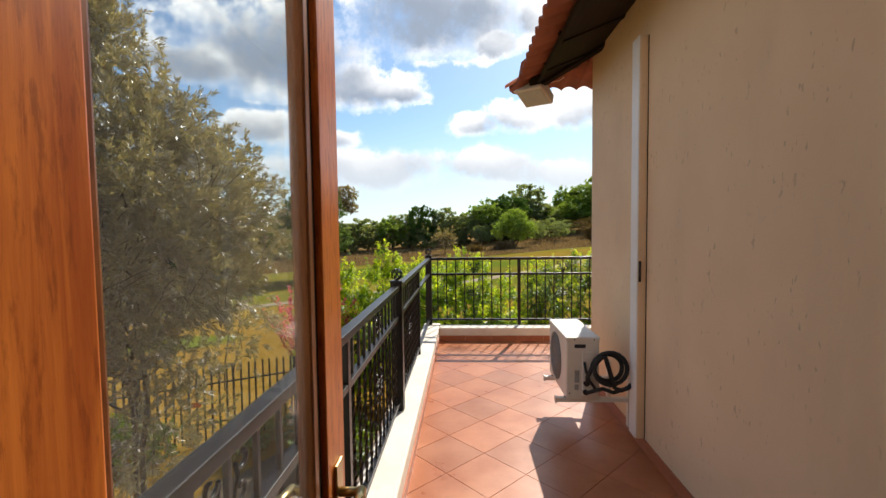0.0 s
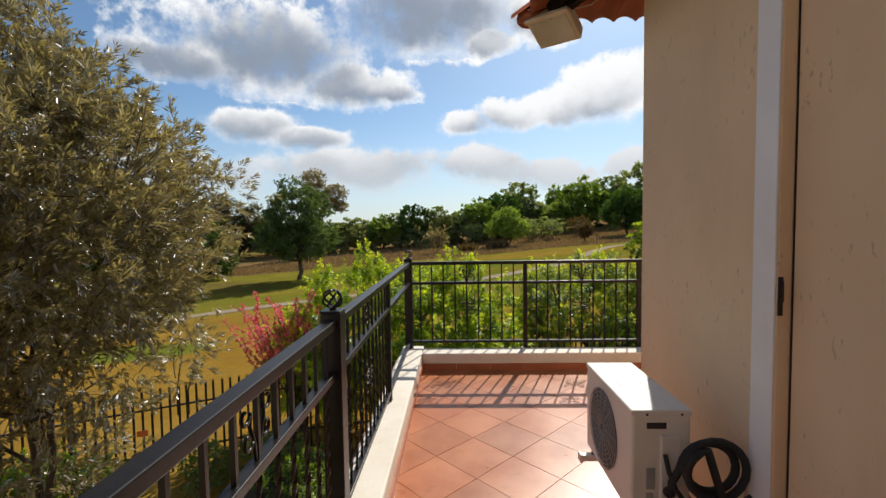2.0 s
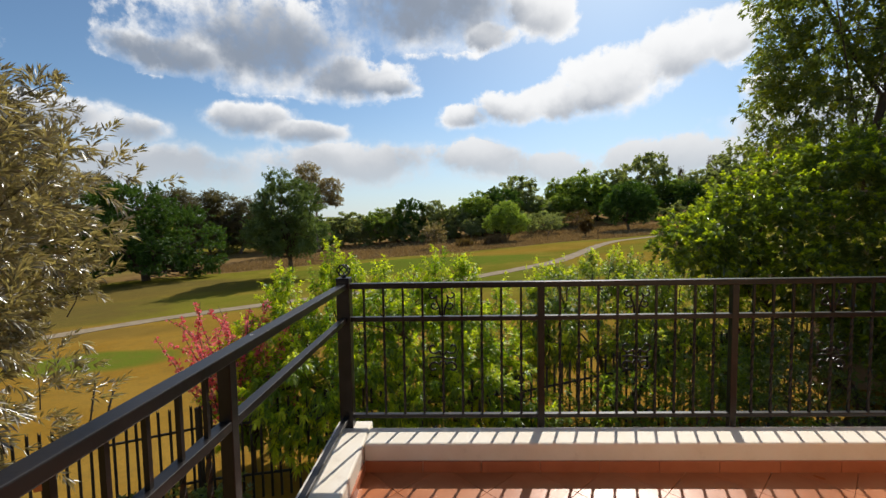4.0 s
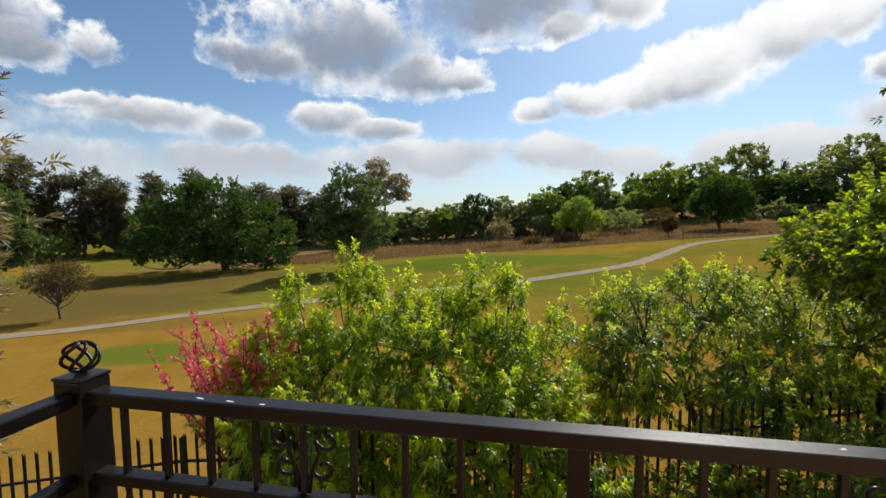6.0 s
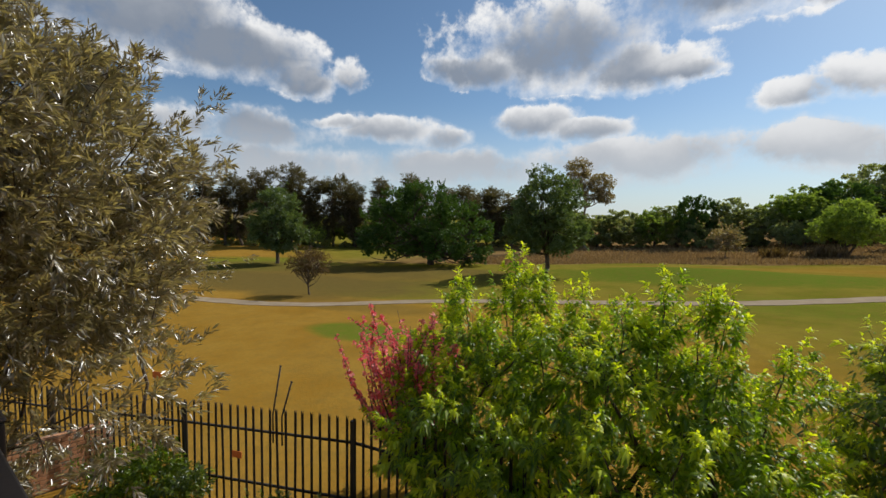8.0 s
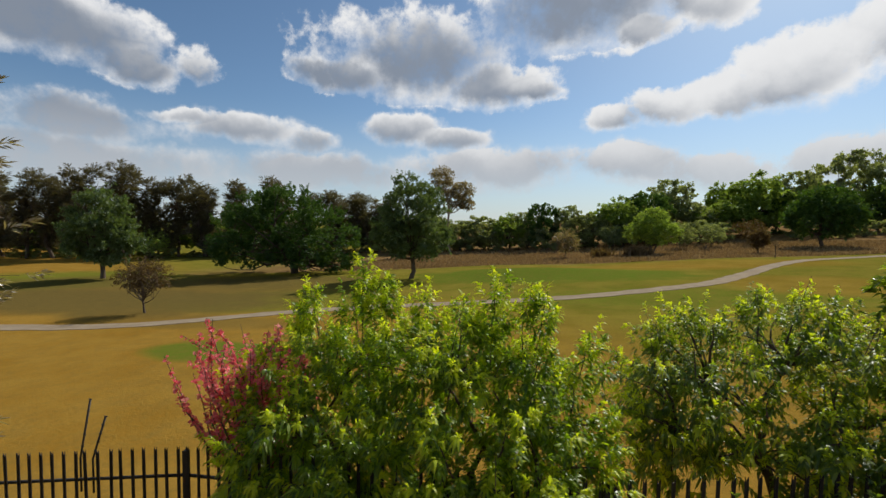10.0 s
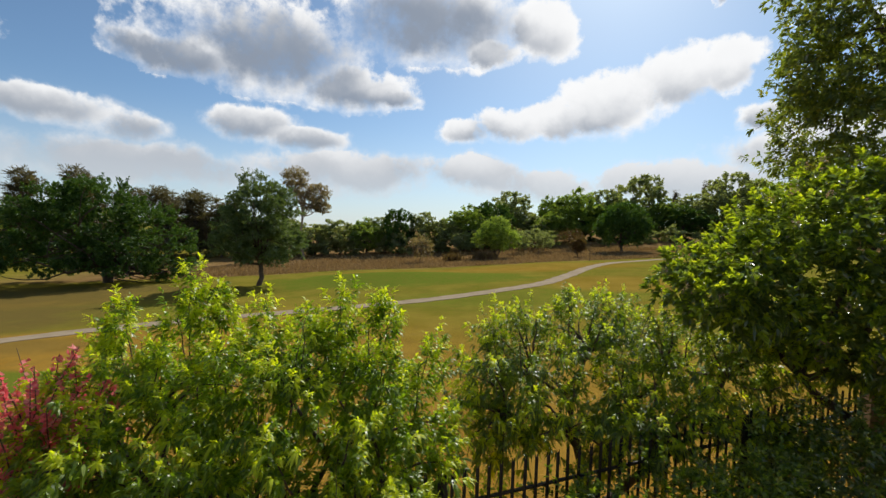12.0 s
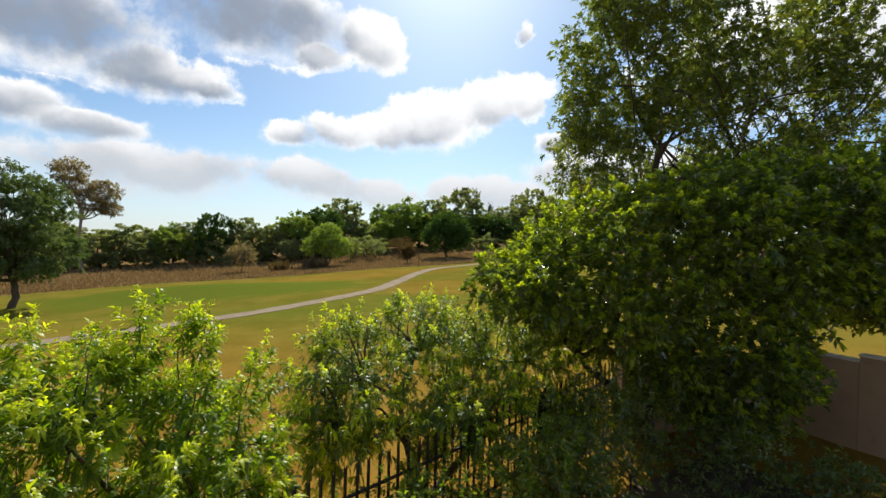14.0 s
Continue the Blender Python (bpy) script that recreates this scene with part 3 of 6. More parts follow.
def build_house():
    solid("balcony_slab", (-0.62, 4.6, 0.30, 6.62, -0.32, -0.012), GROUT, "concrete balcony slab under terracotta tiles", "floor")
    # walls beside and behind the balcony
    solid("wall_east", (1.28, 1.50, 0.47, 4.61, -0.01, 3.22), PLASTER, "beige textured plaster house wall with run marks", "wall")
    solid("wall_north", (1.50, 4.60, 4.39, 4.61, -0.01, 3.22), PLASTER, "beige plaster wall round the corner of the house", "wall")
    solid("wall_end", (4.40, 4.60, 4.612, 6.62, -0.01, 3.0), PLASTER, "beige plaster wall closing the balcony", "wall")
    solid("wall_door_side", (-0.62, -0.30, 0.25, 0.45, -0.01, 3.0), PLASTER, "beige plaster wall beside the open door", "wall")
    solid("wall_door_other_side", (0.78, 1.50, 0.25, 0.45, -0.01, 3.0), PLASTER, "beige plaster wall beside the doorway", "wall")
    solid("wall_above_door", (-0.30, 0.78, 0.25, 0.45, 2.16, 3.0), PLASTER, "plaster wall above the doorway", "wall")
    solid("wall_lower_west", (-0.60, -0.40, 0.3, 6.5, -3.9, -0.33), PLASTER, "plaster wall of the storey below the balcony", "wall")
    solid("wall_lower_north", (-0.398, 4.6, 6.3, 6.5, -3.9, -0.33), PLASTER, "plaster wall of the storey below, facing the garden", "wall")
    # the room behind the door
    solid("floor_inside", (-1.8, 2.6, -3.2, 0.298, -0.2, -0.004), SKIRT, "terracotta floor of the room behind the door", "floor")
    solid("ceiling_inside", (-1.8, 2.6, -3.2, 0.25, 2.6, 2.75), INNER, "plain painted ceiling of the room", "ceiling")
    solid("wall_inside_west", (-2.0, -1.8, -3.2, 0.45, -0.2, 2.75), INNER, "plain painted indoor wall", "wall")
    solid("wall_inside_east", (2.6, 2.8, -3.2, 0.45, -0.2, 2.75), INNER, "plain painted indoor wall", "wall")
    solid("wall_inside_south", (-2.0, 2.8, -3.4, -3.2, -0.2, 2.75), INNER, "plain painted indoor wall", "wall")
    solid("wall_inside_front_west", (-1.8, -0.622, 0.25, 0.45, -0.2, 2.75), INNER, "plain painted indoor wall", "wall")
    solid("wall_inside_front_east", (1.502, 2.6, 0.25, 0.45, -0.2, 2.75), INNER, "plain painted indoor wall", "wall")
    # raised kerbs that carry the railing
    solid("kerb_west", (-0.53, -0.30, 0.452, 6.53, -0.01, 0.17), KERB, "cream painted concrete kerb under the railing", "kerb", bevel=0.012)
    solid("kerb_north", (-0.298, 4.398, 6.222, 6.43, -0.01, 0.172), KERB, "cream painted concrete kerb in front of the railing", "kerb", bevel=0.012)
    solid("ledge_north", (-0.298, 4.398, 6.432, 6.56, -0.01, 0.06), KERB, "low painted ledge that carries the railing posts", "ledge", bevel=0.008)
    # skirting tiles
    skirt = tagged(new("skirting"), "terracotta skirting tiles at the foot of wall and kerb", "skirting", "", "structure")
    runs = [("x", -0.29, 4.39, 6.212, 0.068), ("y", 0.46, 6.20, -0.294, 0.066), ("y", 0.48, 4.60, 1.274, 0.075), ("x", 1.29, 4.39, 4.616, 0.075)]
    for axis, a, b, v, h in runs:
        s = a
        while s < b - 0.02:
            e = min(s + 0.35, b)
            dims = (s + 0.0015, e - 0.0015, v - 0.006, v + 0.006, 0, h) if axis == "x" else (v - 0.006, v + 0.006, s + 0.0015, e - 0.0015, 0, h)
            part("skirting_tile", box(bmesh.new(), *dims), SKIRT, skirt)
            s = e


def build_floor_tiles():
    floor = tagged(new("floor"), "terracotta floor tiles laid diagonally with thin joints", "floor", "", "structure")
    pitch, half = 0.352, 0.1738
    full = None
    c, s = math.cos(radians(45)), math.sin(radians(45))
    ox, oy = 0.677, 3.776
    for i in range(-24, 25):
        for j in range(-24, 25):
            cx, cy = ox + (i + 0.5) * pitch * c - (j + 0.5) * pitch * s, oy + (i + 0.5) * pitch * s + (j + 0.5) * pitch * c
            quad = [(cx + (a * c - b * s) * half, cy + (a * s + b * c) * half) for a, b in ((-1, -1), (1, -1), (1, 1), (-1, 1))]
            for x0, x1, y0, y1 in (FLOOR_A, FLOOR_B):
                inside = all(x0 <= p[0] <= x1 and y0 <= p[1] <= y1 for p in quad)
                poly = quad
                if not inside:
                    for ax, v, k in ((0, x0, True), (0, x1, False), (1, y0, True), (1, y1, False)):
                        poly = clip(poly, ax, v, k) if poly else poly
                    if len(poly) < 3 or abs(sum(p[0] * q[1] - p[1] * q[0] for p, q in zip(poly, poly[1:] + poly[:1]))) < 0.002:
                        continue
                if inside and full:
                    part("tile", full, None, floor, at=Matrix.Translation((cx, cy, 0)))
                    continue
                bm = bmesh.new()
                lift = Matrix.Translation((-cx, -cy, 0))
                top = [bm.verts.new(lift @ Vector((*p, 0))) for p in poly]
                centre = sum((v.co for v in top), Vector()) / len(top)
                rim = [bm.verts.new(v.co + (v.co - centre).normalized() * 0.002 + Vector((0, 0, -0.002))) for v in top]
                base = [bm.verts.new(v.co + Vector((0, 0, -0.012))) for v in rim]
                bm.faces.new(top)
                n = len(top)
                for a, b in ((top, rim), (rim, base)):
                    for k in range(n):
                        bm.faces.new((a[k], b[k], b[(k + 1) % n], a[(k + 1) % n]))
                bmesh.ops.recalc_face_normals(bm, faces=bm.faces)
                ob = part("tile", bm, TERRACOTTA, floor, at=Matrix.Translation((cx, cy, 0)))
                if inside:
                    full = ob.data


def build_roof():
    ex, ey, ez, pitch = 0.61, 5.0, 2.94, math.tan(radians(21))
    roof = thing("roof", "hipped roof of weathered terracotta clay tiles", "roof", "", "structure")
    # one curved tile: 0.30 wide with two rolls, 0.40 long, thick and slightly uneven
    bm = bmesh.new()
    prof = [(x / 12 * 0.31, 0.045 * abs(math.sin(x / 12 * 2 * math.pi)) ** 0.8) for x in range(13)]
    rows = []
    for yy, zz in ((0.0, 0.0), (0.43, 0.0)):
        rows.append([[bm.verts.new((x, yy, z + zz + t)) for x, z in prof] for t in (0.0, 0.016)])
    (a0, a1), (b0, b1) = rows
    for k in range(12):
        bm.faces.new((a1[k], a1[k + 1], b1[k + 1], b1[k]))
        bm.faces.new((a0[k + 1], a0[k], b0[k], b0[k + 1]))
        bm.faces.new((a0[k], a0[k + 1], a1[k + 1], a1[k]))
        bm.faces.new((b0[k + 1], b0[k], b1[k], b1[k + 1]))
    for k in (0, 12):
        bm.faces.new((a0[k], a1[k], b1[k], b0[k]))
    bmesh.ops.recalc_face_normals(bm, faces=bm.faces)
    for f in bm.faces:
        f.smooth = True
    tile = bpy.data.meshes.new("roof_tile")
    bm.to_mesh(tile)
    bm.free()
    tile.materials.append(ROOF_TILE)
    slope = math.degrees(math.atan(pitch))
    rnd = random.Random(4)
    for course in range(6):
        run = course * 0.34
        rise = run * pitch + course * 0.004
        # west slope: courses climb towards +x; the row runs along y
        y = ey - 0.02 - run
        while y > -0.6:
            part("roof_tile", tile, None, roof, at=pose(ex + run * 0.999, y, ez + rise + rnd.uniform(-0.003, 0.003), slope - 2.2, 0, -90))
            y -= 0.31
        # north slope: courses climb towards -y; the row runs along x
        x = ex + 0.31 + run
        while x < 4.9:
            part("roof_tile", tile, None, roof, at=pose(x, ey - run * 0.999, ez + rise + rnd.uniform(-0.003, 0.003), slope - 2.2, 0, 180))
            x += 0.31
    # hip caps
    cap = bmesh.new()
    ring = [[cap.verts.new((0.115 * math.cos(a) * w, l, 0.075 * math.sin(a) * w)) for a in (math.pi * k / 8 for k in range(9))] for l, w in ((0, 1.12), (0.4, 0.92))]
    for k in range(8):
        cap.faces.new((ring[0][k], ring[0][k + 1], ring[1][k + 1], ring[1][k])).smooth = True
    bmesh.ops.solidify(cap, geom=cap.faces[:], thickness=0.014)
    cap_mesh = bpy.data.meshes.new("hip_cap")
    cap.to_mesh(cap_mesh)
    cap.free()
    cap_mesh.materials.append(ROOF_TILE)
    hip = math.degrees(math.atan(pitch / math.sqrt(2)))
    for k in range(8):
        d = k * 0.34 / math.sqrt(2) - 0.03
        part("hip_cap", cap_mesh, None, roof, at=pose(ex + d, ey - d, ez + max(d, 0) * pitch + 0.015, hip, 0, -135))
    bm = bmesh.new()
    bmesh.ops.create_icosphere(bm, subdivisions=3, radius=1, matrix=Matrix.LocRotScale((ex + 0.03, ey - 0.03, ez + 0.045), Euler((0, 0, radians(45))), (0.085, 0.12, 0.075)))
    for f in bm.faces:
        f.smooth = True
    part("hip_end", bm, ROOF_TILE, roof, "rounded end tile at the foot of the hip")
    # timbers under the tiles
    bm = bmesh.new()
    for y in (-0.4, 0.3, 1.0, 1.7, 2.4, 3.1, 3.8, 4.4):
        m = Matrix.Translation((0.80, y, ez + 0.045)) @ Matrix.Rotation(-math.atan(pitch), 4, "Y")
        box(bm, 0.0, 1.8, -0.025, 0.025, -0.06, 0.03, 0.0, m)
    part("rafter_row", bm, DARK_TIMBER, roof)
    bm = bmesh.new()
    for x in (1.9, 2.6, 3.3, 4.0):
        m = Matrix.Translation((x, 4.72, ez + 0.06)) @ Matrix.Rotation(-math.atan(pitch), 4, "X")
        box(bm, -0.025, 0.025, -2.0, 0.0, -0.06, 0.055, 0.0, m)
    m = Matrix.Translation((0.74, 4.83, ez + 0.015)) @ Matrix.Rotation(radians(-45), 4, "Z") @ Matrix.Rotation(-math.atan(pitch / 1.414), 4, "Y")
    box(bm, 0.0, 2.4, -0.03, 0.03, -0.08, 0.05, 0.0, m)
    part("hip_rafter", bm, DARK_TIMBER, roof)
    bm = bmesh.new()
    m = Matrix.Translation((0.78, 0, ez + 0.02)) @ Matrix.Rotation(-math.atan(pitch), 4, "Y")
    box(bm, 0.0, 0.56, -0.6, 4.74, -0.03, 0.0, 0.0, m)
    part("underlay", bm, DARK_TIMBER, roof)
    solid("ceiling_roof_void", (1.5, 4.6, 0.2, 4.39, 3.23, 3.26), INNER, "boarded ceiling under the roof", "ceiling")
    solid("roof_back", (2.4, 5.0, -0.6, 3.2, 3.66, 3.72), ROOF_TILE, "upper part of the tiled roof", "roof")


# ---- railings ----
TOP, MID, LOW = 1.115, 0.895, 0.25


def twisted_bar():
    bm = bmesh.new()
    rings = []
    n = 34
    for i in range(n + 1):
        z = LOW - 0.02 + (TOP - 0.03 - LOW + 0.02) * i / n
        zone = 1.0 if 0.3 < z < 0.85 else 0.0
        ang = radians(45) + zone * (z - 0.3) * 22
        rings.append([bm.verts.new((0.0095 * math.cos(ang + k * math.pi / 2), 0.0095 * math.sin(ang + k * math.pi / 2), z)) for k in range(4)])
    for a, b in zip(rings, rings[1:]):
        for k in range(4):
            bm.faces.new((a[k], a[(k + 1) % 4], b[(k + 1) % 4], b[k]))
    me = bpy.data.meshes.new("bar")
    bm.to_mesh(me)
    bm.free()
    me.materials.append(IRON)
    return me


def finial_mesh():
    """One twisted bar of the ball cage on a post."""
    bm = bmesh.new()
    pts = []
    for i in range(17):
        t = i / 16
        th = math.pi * t
        ph = t * 2.4
        r = 0.038 * math.sin(th) + 0.003
        pts.append((r * math.cos(ph), r * math.sin(ph), 0.047 - 0.037 * math.cos(th)))
    tube(bm, pts, 0.0047, 6)
    me = bpy.data.meshes.new("cage_bar")
    bm.to_mesh(me)
    bm.free()
    me.materials.append(IRON)
    return me


def scroll_points(cx, cz, r, turn, flip):
    return [(cx + flip * (r * (1 - t * 0.75)) * math.cos(turn + t * 5.2), 0.0, cz + (r * (1 - t * 0.75)) * math.sin(turn + t * 5.2)) for t in (i / 16 for i in range(17))]


def scroll_mesh(kind):
    bm = bmesh.new()
    if kind == "upper":
        for f in (-1, 1):
            tube(bm, [(f * 0.012, 0, 0.90), (f * 0.018, 0, 0.95), (f * 0.04, 0, 1.0)] + scroll_points(f * 0.062, 1.035, 0.032, 2.9, f)[1:], 0.0055, 6)
            tube(bm, scroll_points(f * 0.05, 0.965, 0.03, 3.6, f), 0.0055, 6)
    else:
        for f in (-1, 1):
            for up in (-1, 1):
                pts = [(p[0], 0, 0.62 + up * (p[2] - 0.62)) for p in scroll_points(f * 0.06, 0.685, 0.042, 3.6, f)]
                tube(bm, [(f * 0.012, 0, 0.62 + up * 0.02)] + pts, 0.006, 6)
        tube(bm, [(-0.09, 0, 0.62), (-0.03, 0, 0.627), (0.03, 0, 0.613), (0.09, 0, 0.62)], 0.006, 6)
    me = bpy.data.meshes.new("scroll")
    bm.to_mesh(me)
    bm.free()
    me.materials.append(IRON)
    return me


BAR, FINIAL, SCROLL_UP, SCROLL_MID = twisted_bar(), finial_mesh(), scroll_mesh("upper"), scroll_mesh("middle")


def railing(name, label, m, length, thin_posts, main_posts, step, foot=0.165):
    """A wrought-iron balustrade along its own x axis; m puts it in place."""
    rail = thing(name, label, "railing")
    rail.matrix_basis = m
    a, b = 0.0, length
    part("top_rail", box(bmesh.new(), a, b, -0.026, 0.026, TOP - 0.036, TOP, 0.004), IRON, rail)
    part("middle_rail", box(bmesh.new(), a, b, -0.02, 0.02, MID - 0.03, MID, 0.003), IRON, rail)
    part("bottom_rail", box(bmesh.new(), a, b, -0.018, 0.018, LOW - 0.025, LOW, 0.003), IRON, rail)
    for p in thin_posts:
        part("post", box(bmesh.new(), p - 0.021, p + 0.021, -0.021, 0.021, foot, TOP - 0.03, 0.003), IRON, rail)
    for p in main_posts:
        post = part("main_post", box(bmesh.new(), p - 0.042, p + 0.042, -0.042, 0.042, 0.165, 1.142, 0.004), IRON, rail)
        part("cap", box(bmesh.new(), p - 0.045, p + 0.045, -0.045, 0.045, 1.142, 1.152, 0.004), IRON, post)
        stem = tube(bmesh.new(), [(p, 0, 1.146), (p, 0, 1.164)], [0.02, 0.009], 10)
        ball = part("finial", stem, IRON, rail, "ball cage finial of twisted bars")
        for k in range(6):
            part("cage_bar", FINIAL, None, ball, at=pose(p, 0, 1.152, 0, 0, 60 * k))
    posts = sorted(thin_posts + main_posts)
    for p, q in zip(posts, posts[1:]):
        n = round((q - p) / step) - 1
        gap = (q - p) / (n + 1)
        for k in range(1, n + 1):
            part("bar", BAR, None, rail, at=Matrix.Translation((p + k * gap, 0, 0)))
        c = p + gap * ((n + 1) // 2)
        part("scroll", SCROLL_UP, None, rail, at=Matrix.Translation((c, 0, 0)))
        part("scroll", SCROLL_MID, None, rail, at=Matrix.Translation((c, 0, 0)))
    return rail


def build_railings():
    railing("railing", "black wrought-iron balustrade with twisted bars and scrolls", pose(-0.45, 6.462, 0), 4.85, [1.265, 2.48, 3.70, 4.82], [0.0], 0.124, 0.055)
    railing("railing", "black wrought-iron balustrade with ball finials on its posts", pose(-0.45, 0.455, 0, 0, 0, 90), 5.96, [0.03, 1.70, 4.56], [3.13], 0.124)


# ---- the open door ----
def build_droppings():
    """White bird marks dried on the top rail by the corner."""
    rnd = random.Random(3)
    for x, y, l in ((-0.09, 6.455, 0.013), (-0.005, 6.452, 0.012), (0.085, 6.45, 0.008), (1.3, 6.465, 0.007), (-0.455, 5.2, 0.008)):
        bm = bmesh.new()
        bmesh.ops.create_icosphere(bm, subdivisions=2, radius=1, matrix=Matrix.LocRotScale((x, y, TOP), Euler((0, 0, rnd.uniform(-0.4, 0.4))), (l, 0.003, 0.001)))
        for v in bm.verts:
            v.co.x += rnd.uniform(-0.0015, 0.0015)
        tagged(part("bird_mark", bm, COPING), "dried white bird dropping on the black rail", "dropping", "bird marks")


def build_door():
    xo, xi = -0.235, -0.19
    jamb = tagged(part("door_frame", box(bmesh.new(), -0.30, -0.235, 0.26, 0.44, 0.0, 2.16, 0.004), DOOR_WOOD), "varnished reddish wooden door frame", "door frame", "", "structure")
    part("jamb", box(bmesh.new(), 0.72, 0.78, 0.26, 0.44, 0.0, 2.16, 0.004), DOOR_WOOD, jamb)
    part("head", box(bmesh.new(), -0.235, 0.72, 0.26, 0.44, 2.10, 2.16, 0.004), DOOR_WOOD, jamb)
    door = thing("door_1", "open varnished wooden door with a large glass pane", "door", "", "structure")
    y0, y1 = 0.47, 1.235
    part("hinge_stile", box(bmesh.new(), xo, xi, y0, 0.665, 0.012, 2.09, 0.003), DOOR_WOOD, door)
    lock = part("lock_stile", box(bmesh.new(), xo, xi, 1.128, y1, 0.012, 2.09, 0.003), DOOR_WOOD, door)
    part("bottom_rail", box(bmesh.new(), xo + 0.001, xi - 0.001, 0.665, 1.128, 0.012, 0.26, 0.003), DOOR_WOOD, door)
    part("top_rail", box(bmesh.new(), xo + 0.001, xi - 0.001, 0.665, 1.128, 1.97, 2.09, 0.003), DOOR_WOOD, door)
    for a, b in ((0.665, 0.68), (1.085, 1.110)):
        part("glazing_bead", box(bmesh.new(), xo + 0.008, xi - 0.008, a, b, 0.26, 1.97, 0.004), BEAD_WOOD, door)
    for a, b in ((0.26, 0.278), (1.952, 1.97)):
        part("glazing_bead", box(bmesh.new(), xo + 0.009, xi - 0.009, 0.68, 1.085, a, b, 0.004), BEAD_WOOD, door)
    part("seal", box(bmesh.new(), xo + 0.012, xi - 0.012, 1.1105, 1.1275, 0.262, 1.968), FAN_DARK, door, "dark rubber seal strip")
    pane = part("pane", box(bmesh.new(), -0.2145, -0.2105, 0.672, 1.095, 0.27, 1.96), GLASS, door, "clear glass pane")
    pane.visible_shadow = False
    for side, x in ((1, xi), (-1, xo)):
        plate = part("handle_plate", box(bmesh.new(), min(x, x + side * 0.006), max(x, x + side * 0.006), 1.162, 1.202, 0.90, 1.10, 0.002), BRASS, lock, "brass handle plate")
        bm = bmesh.new()
        tube(bm, [(x, 1.182, 1.04), (x + side * 0.045, 1.182, 1.04)], 0.009, 10)
        tube(bm, [(x + side * 0.045, 1.187, 1.04), (x + side * 0.05, 1.15, 1.042), (x + side * 0.05, 1.10, 1.036), (x + side * 0.047, 1.06, 1.042)], [0.0105, 0.011, 0.009, 0.0085], 10)
        part("lever", bm, BRASS, lock, "brass lever handle")
        bm = bmesh.new()
        tube(bm, [(x, 1.182, 0.955), (x + side * 0.008, 1.182, 0.955)], 0.012, 12)
        part("keyhole", bm, FAN_DARK, lock)


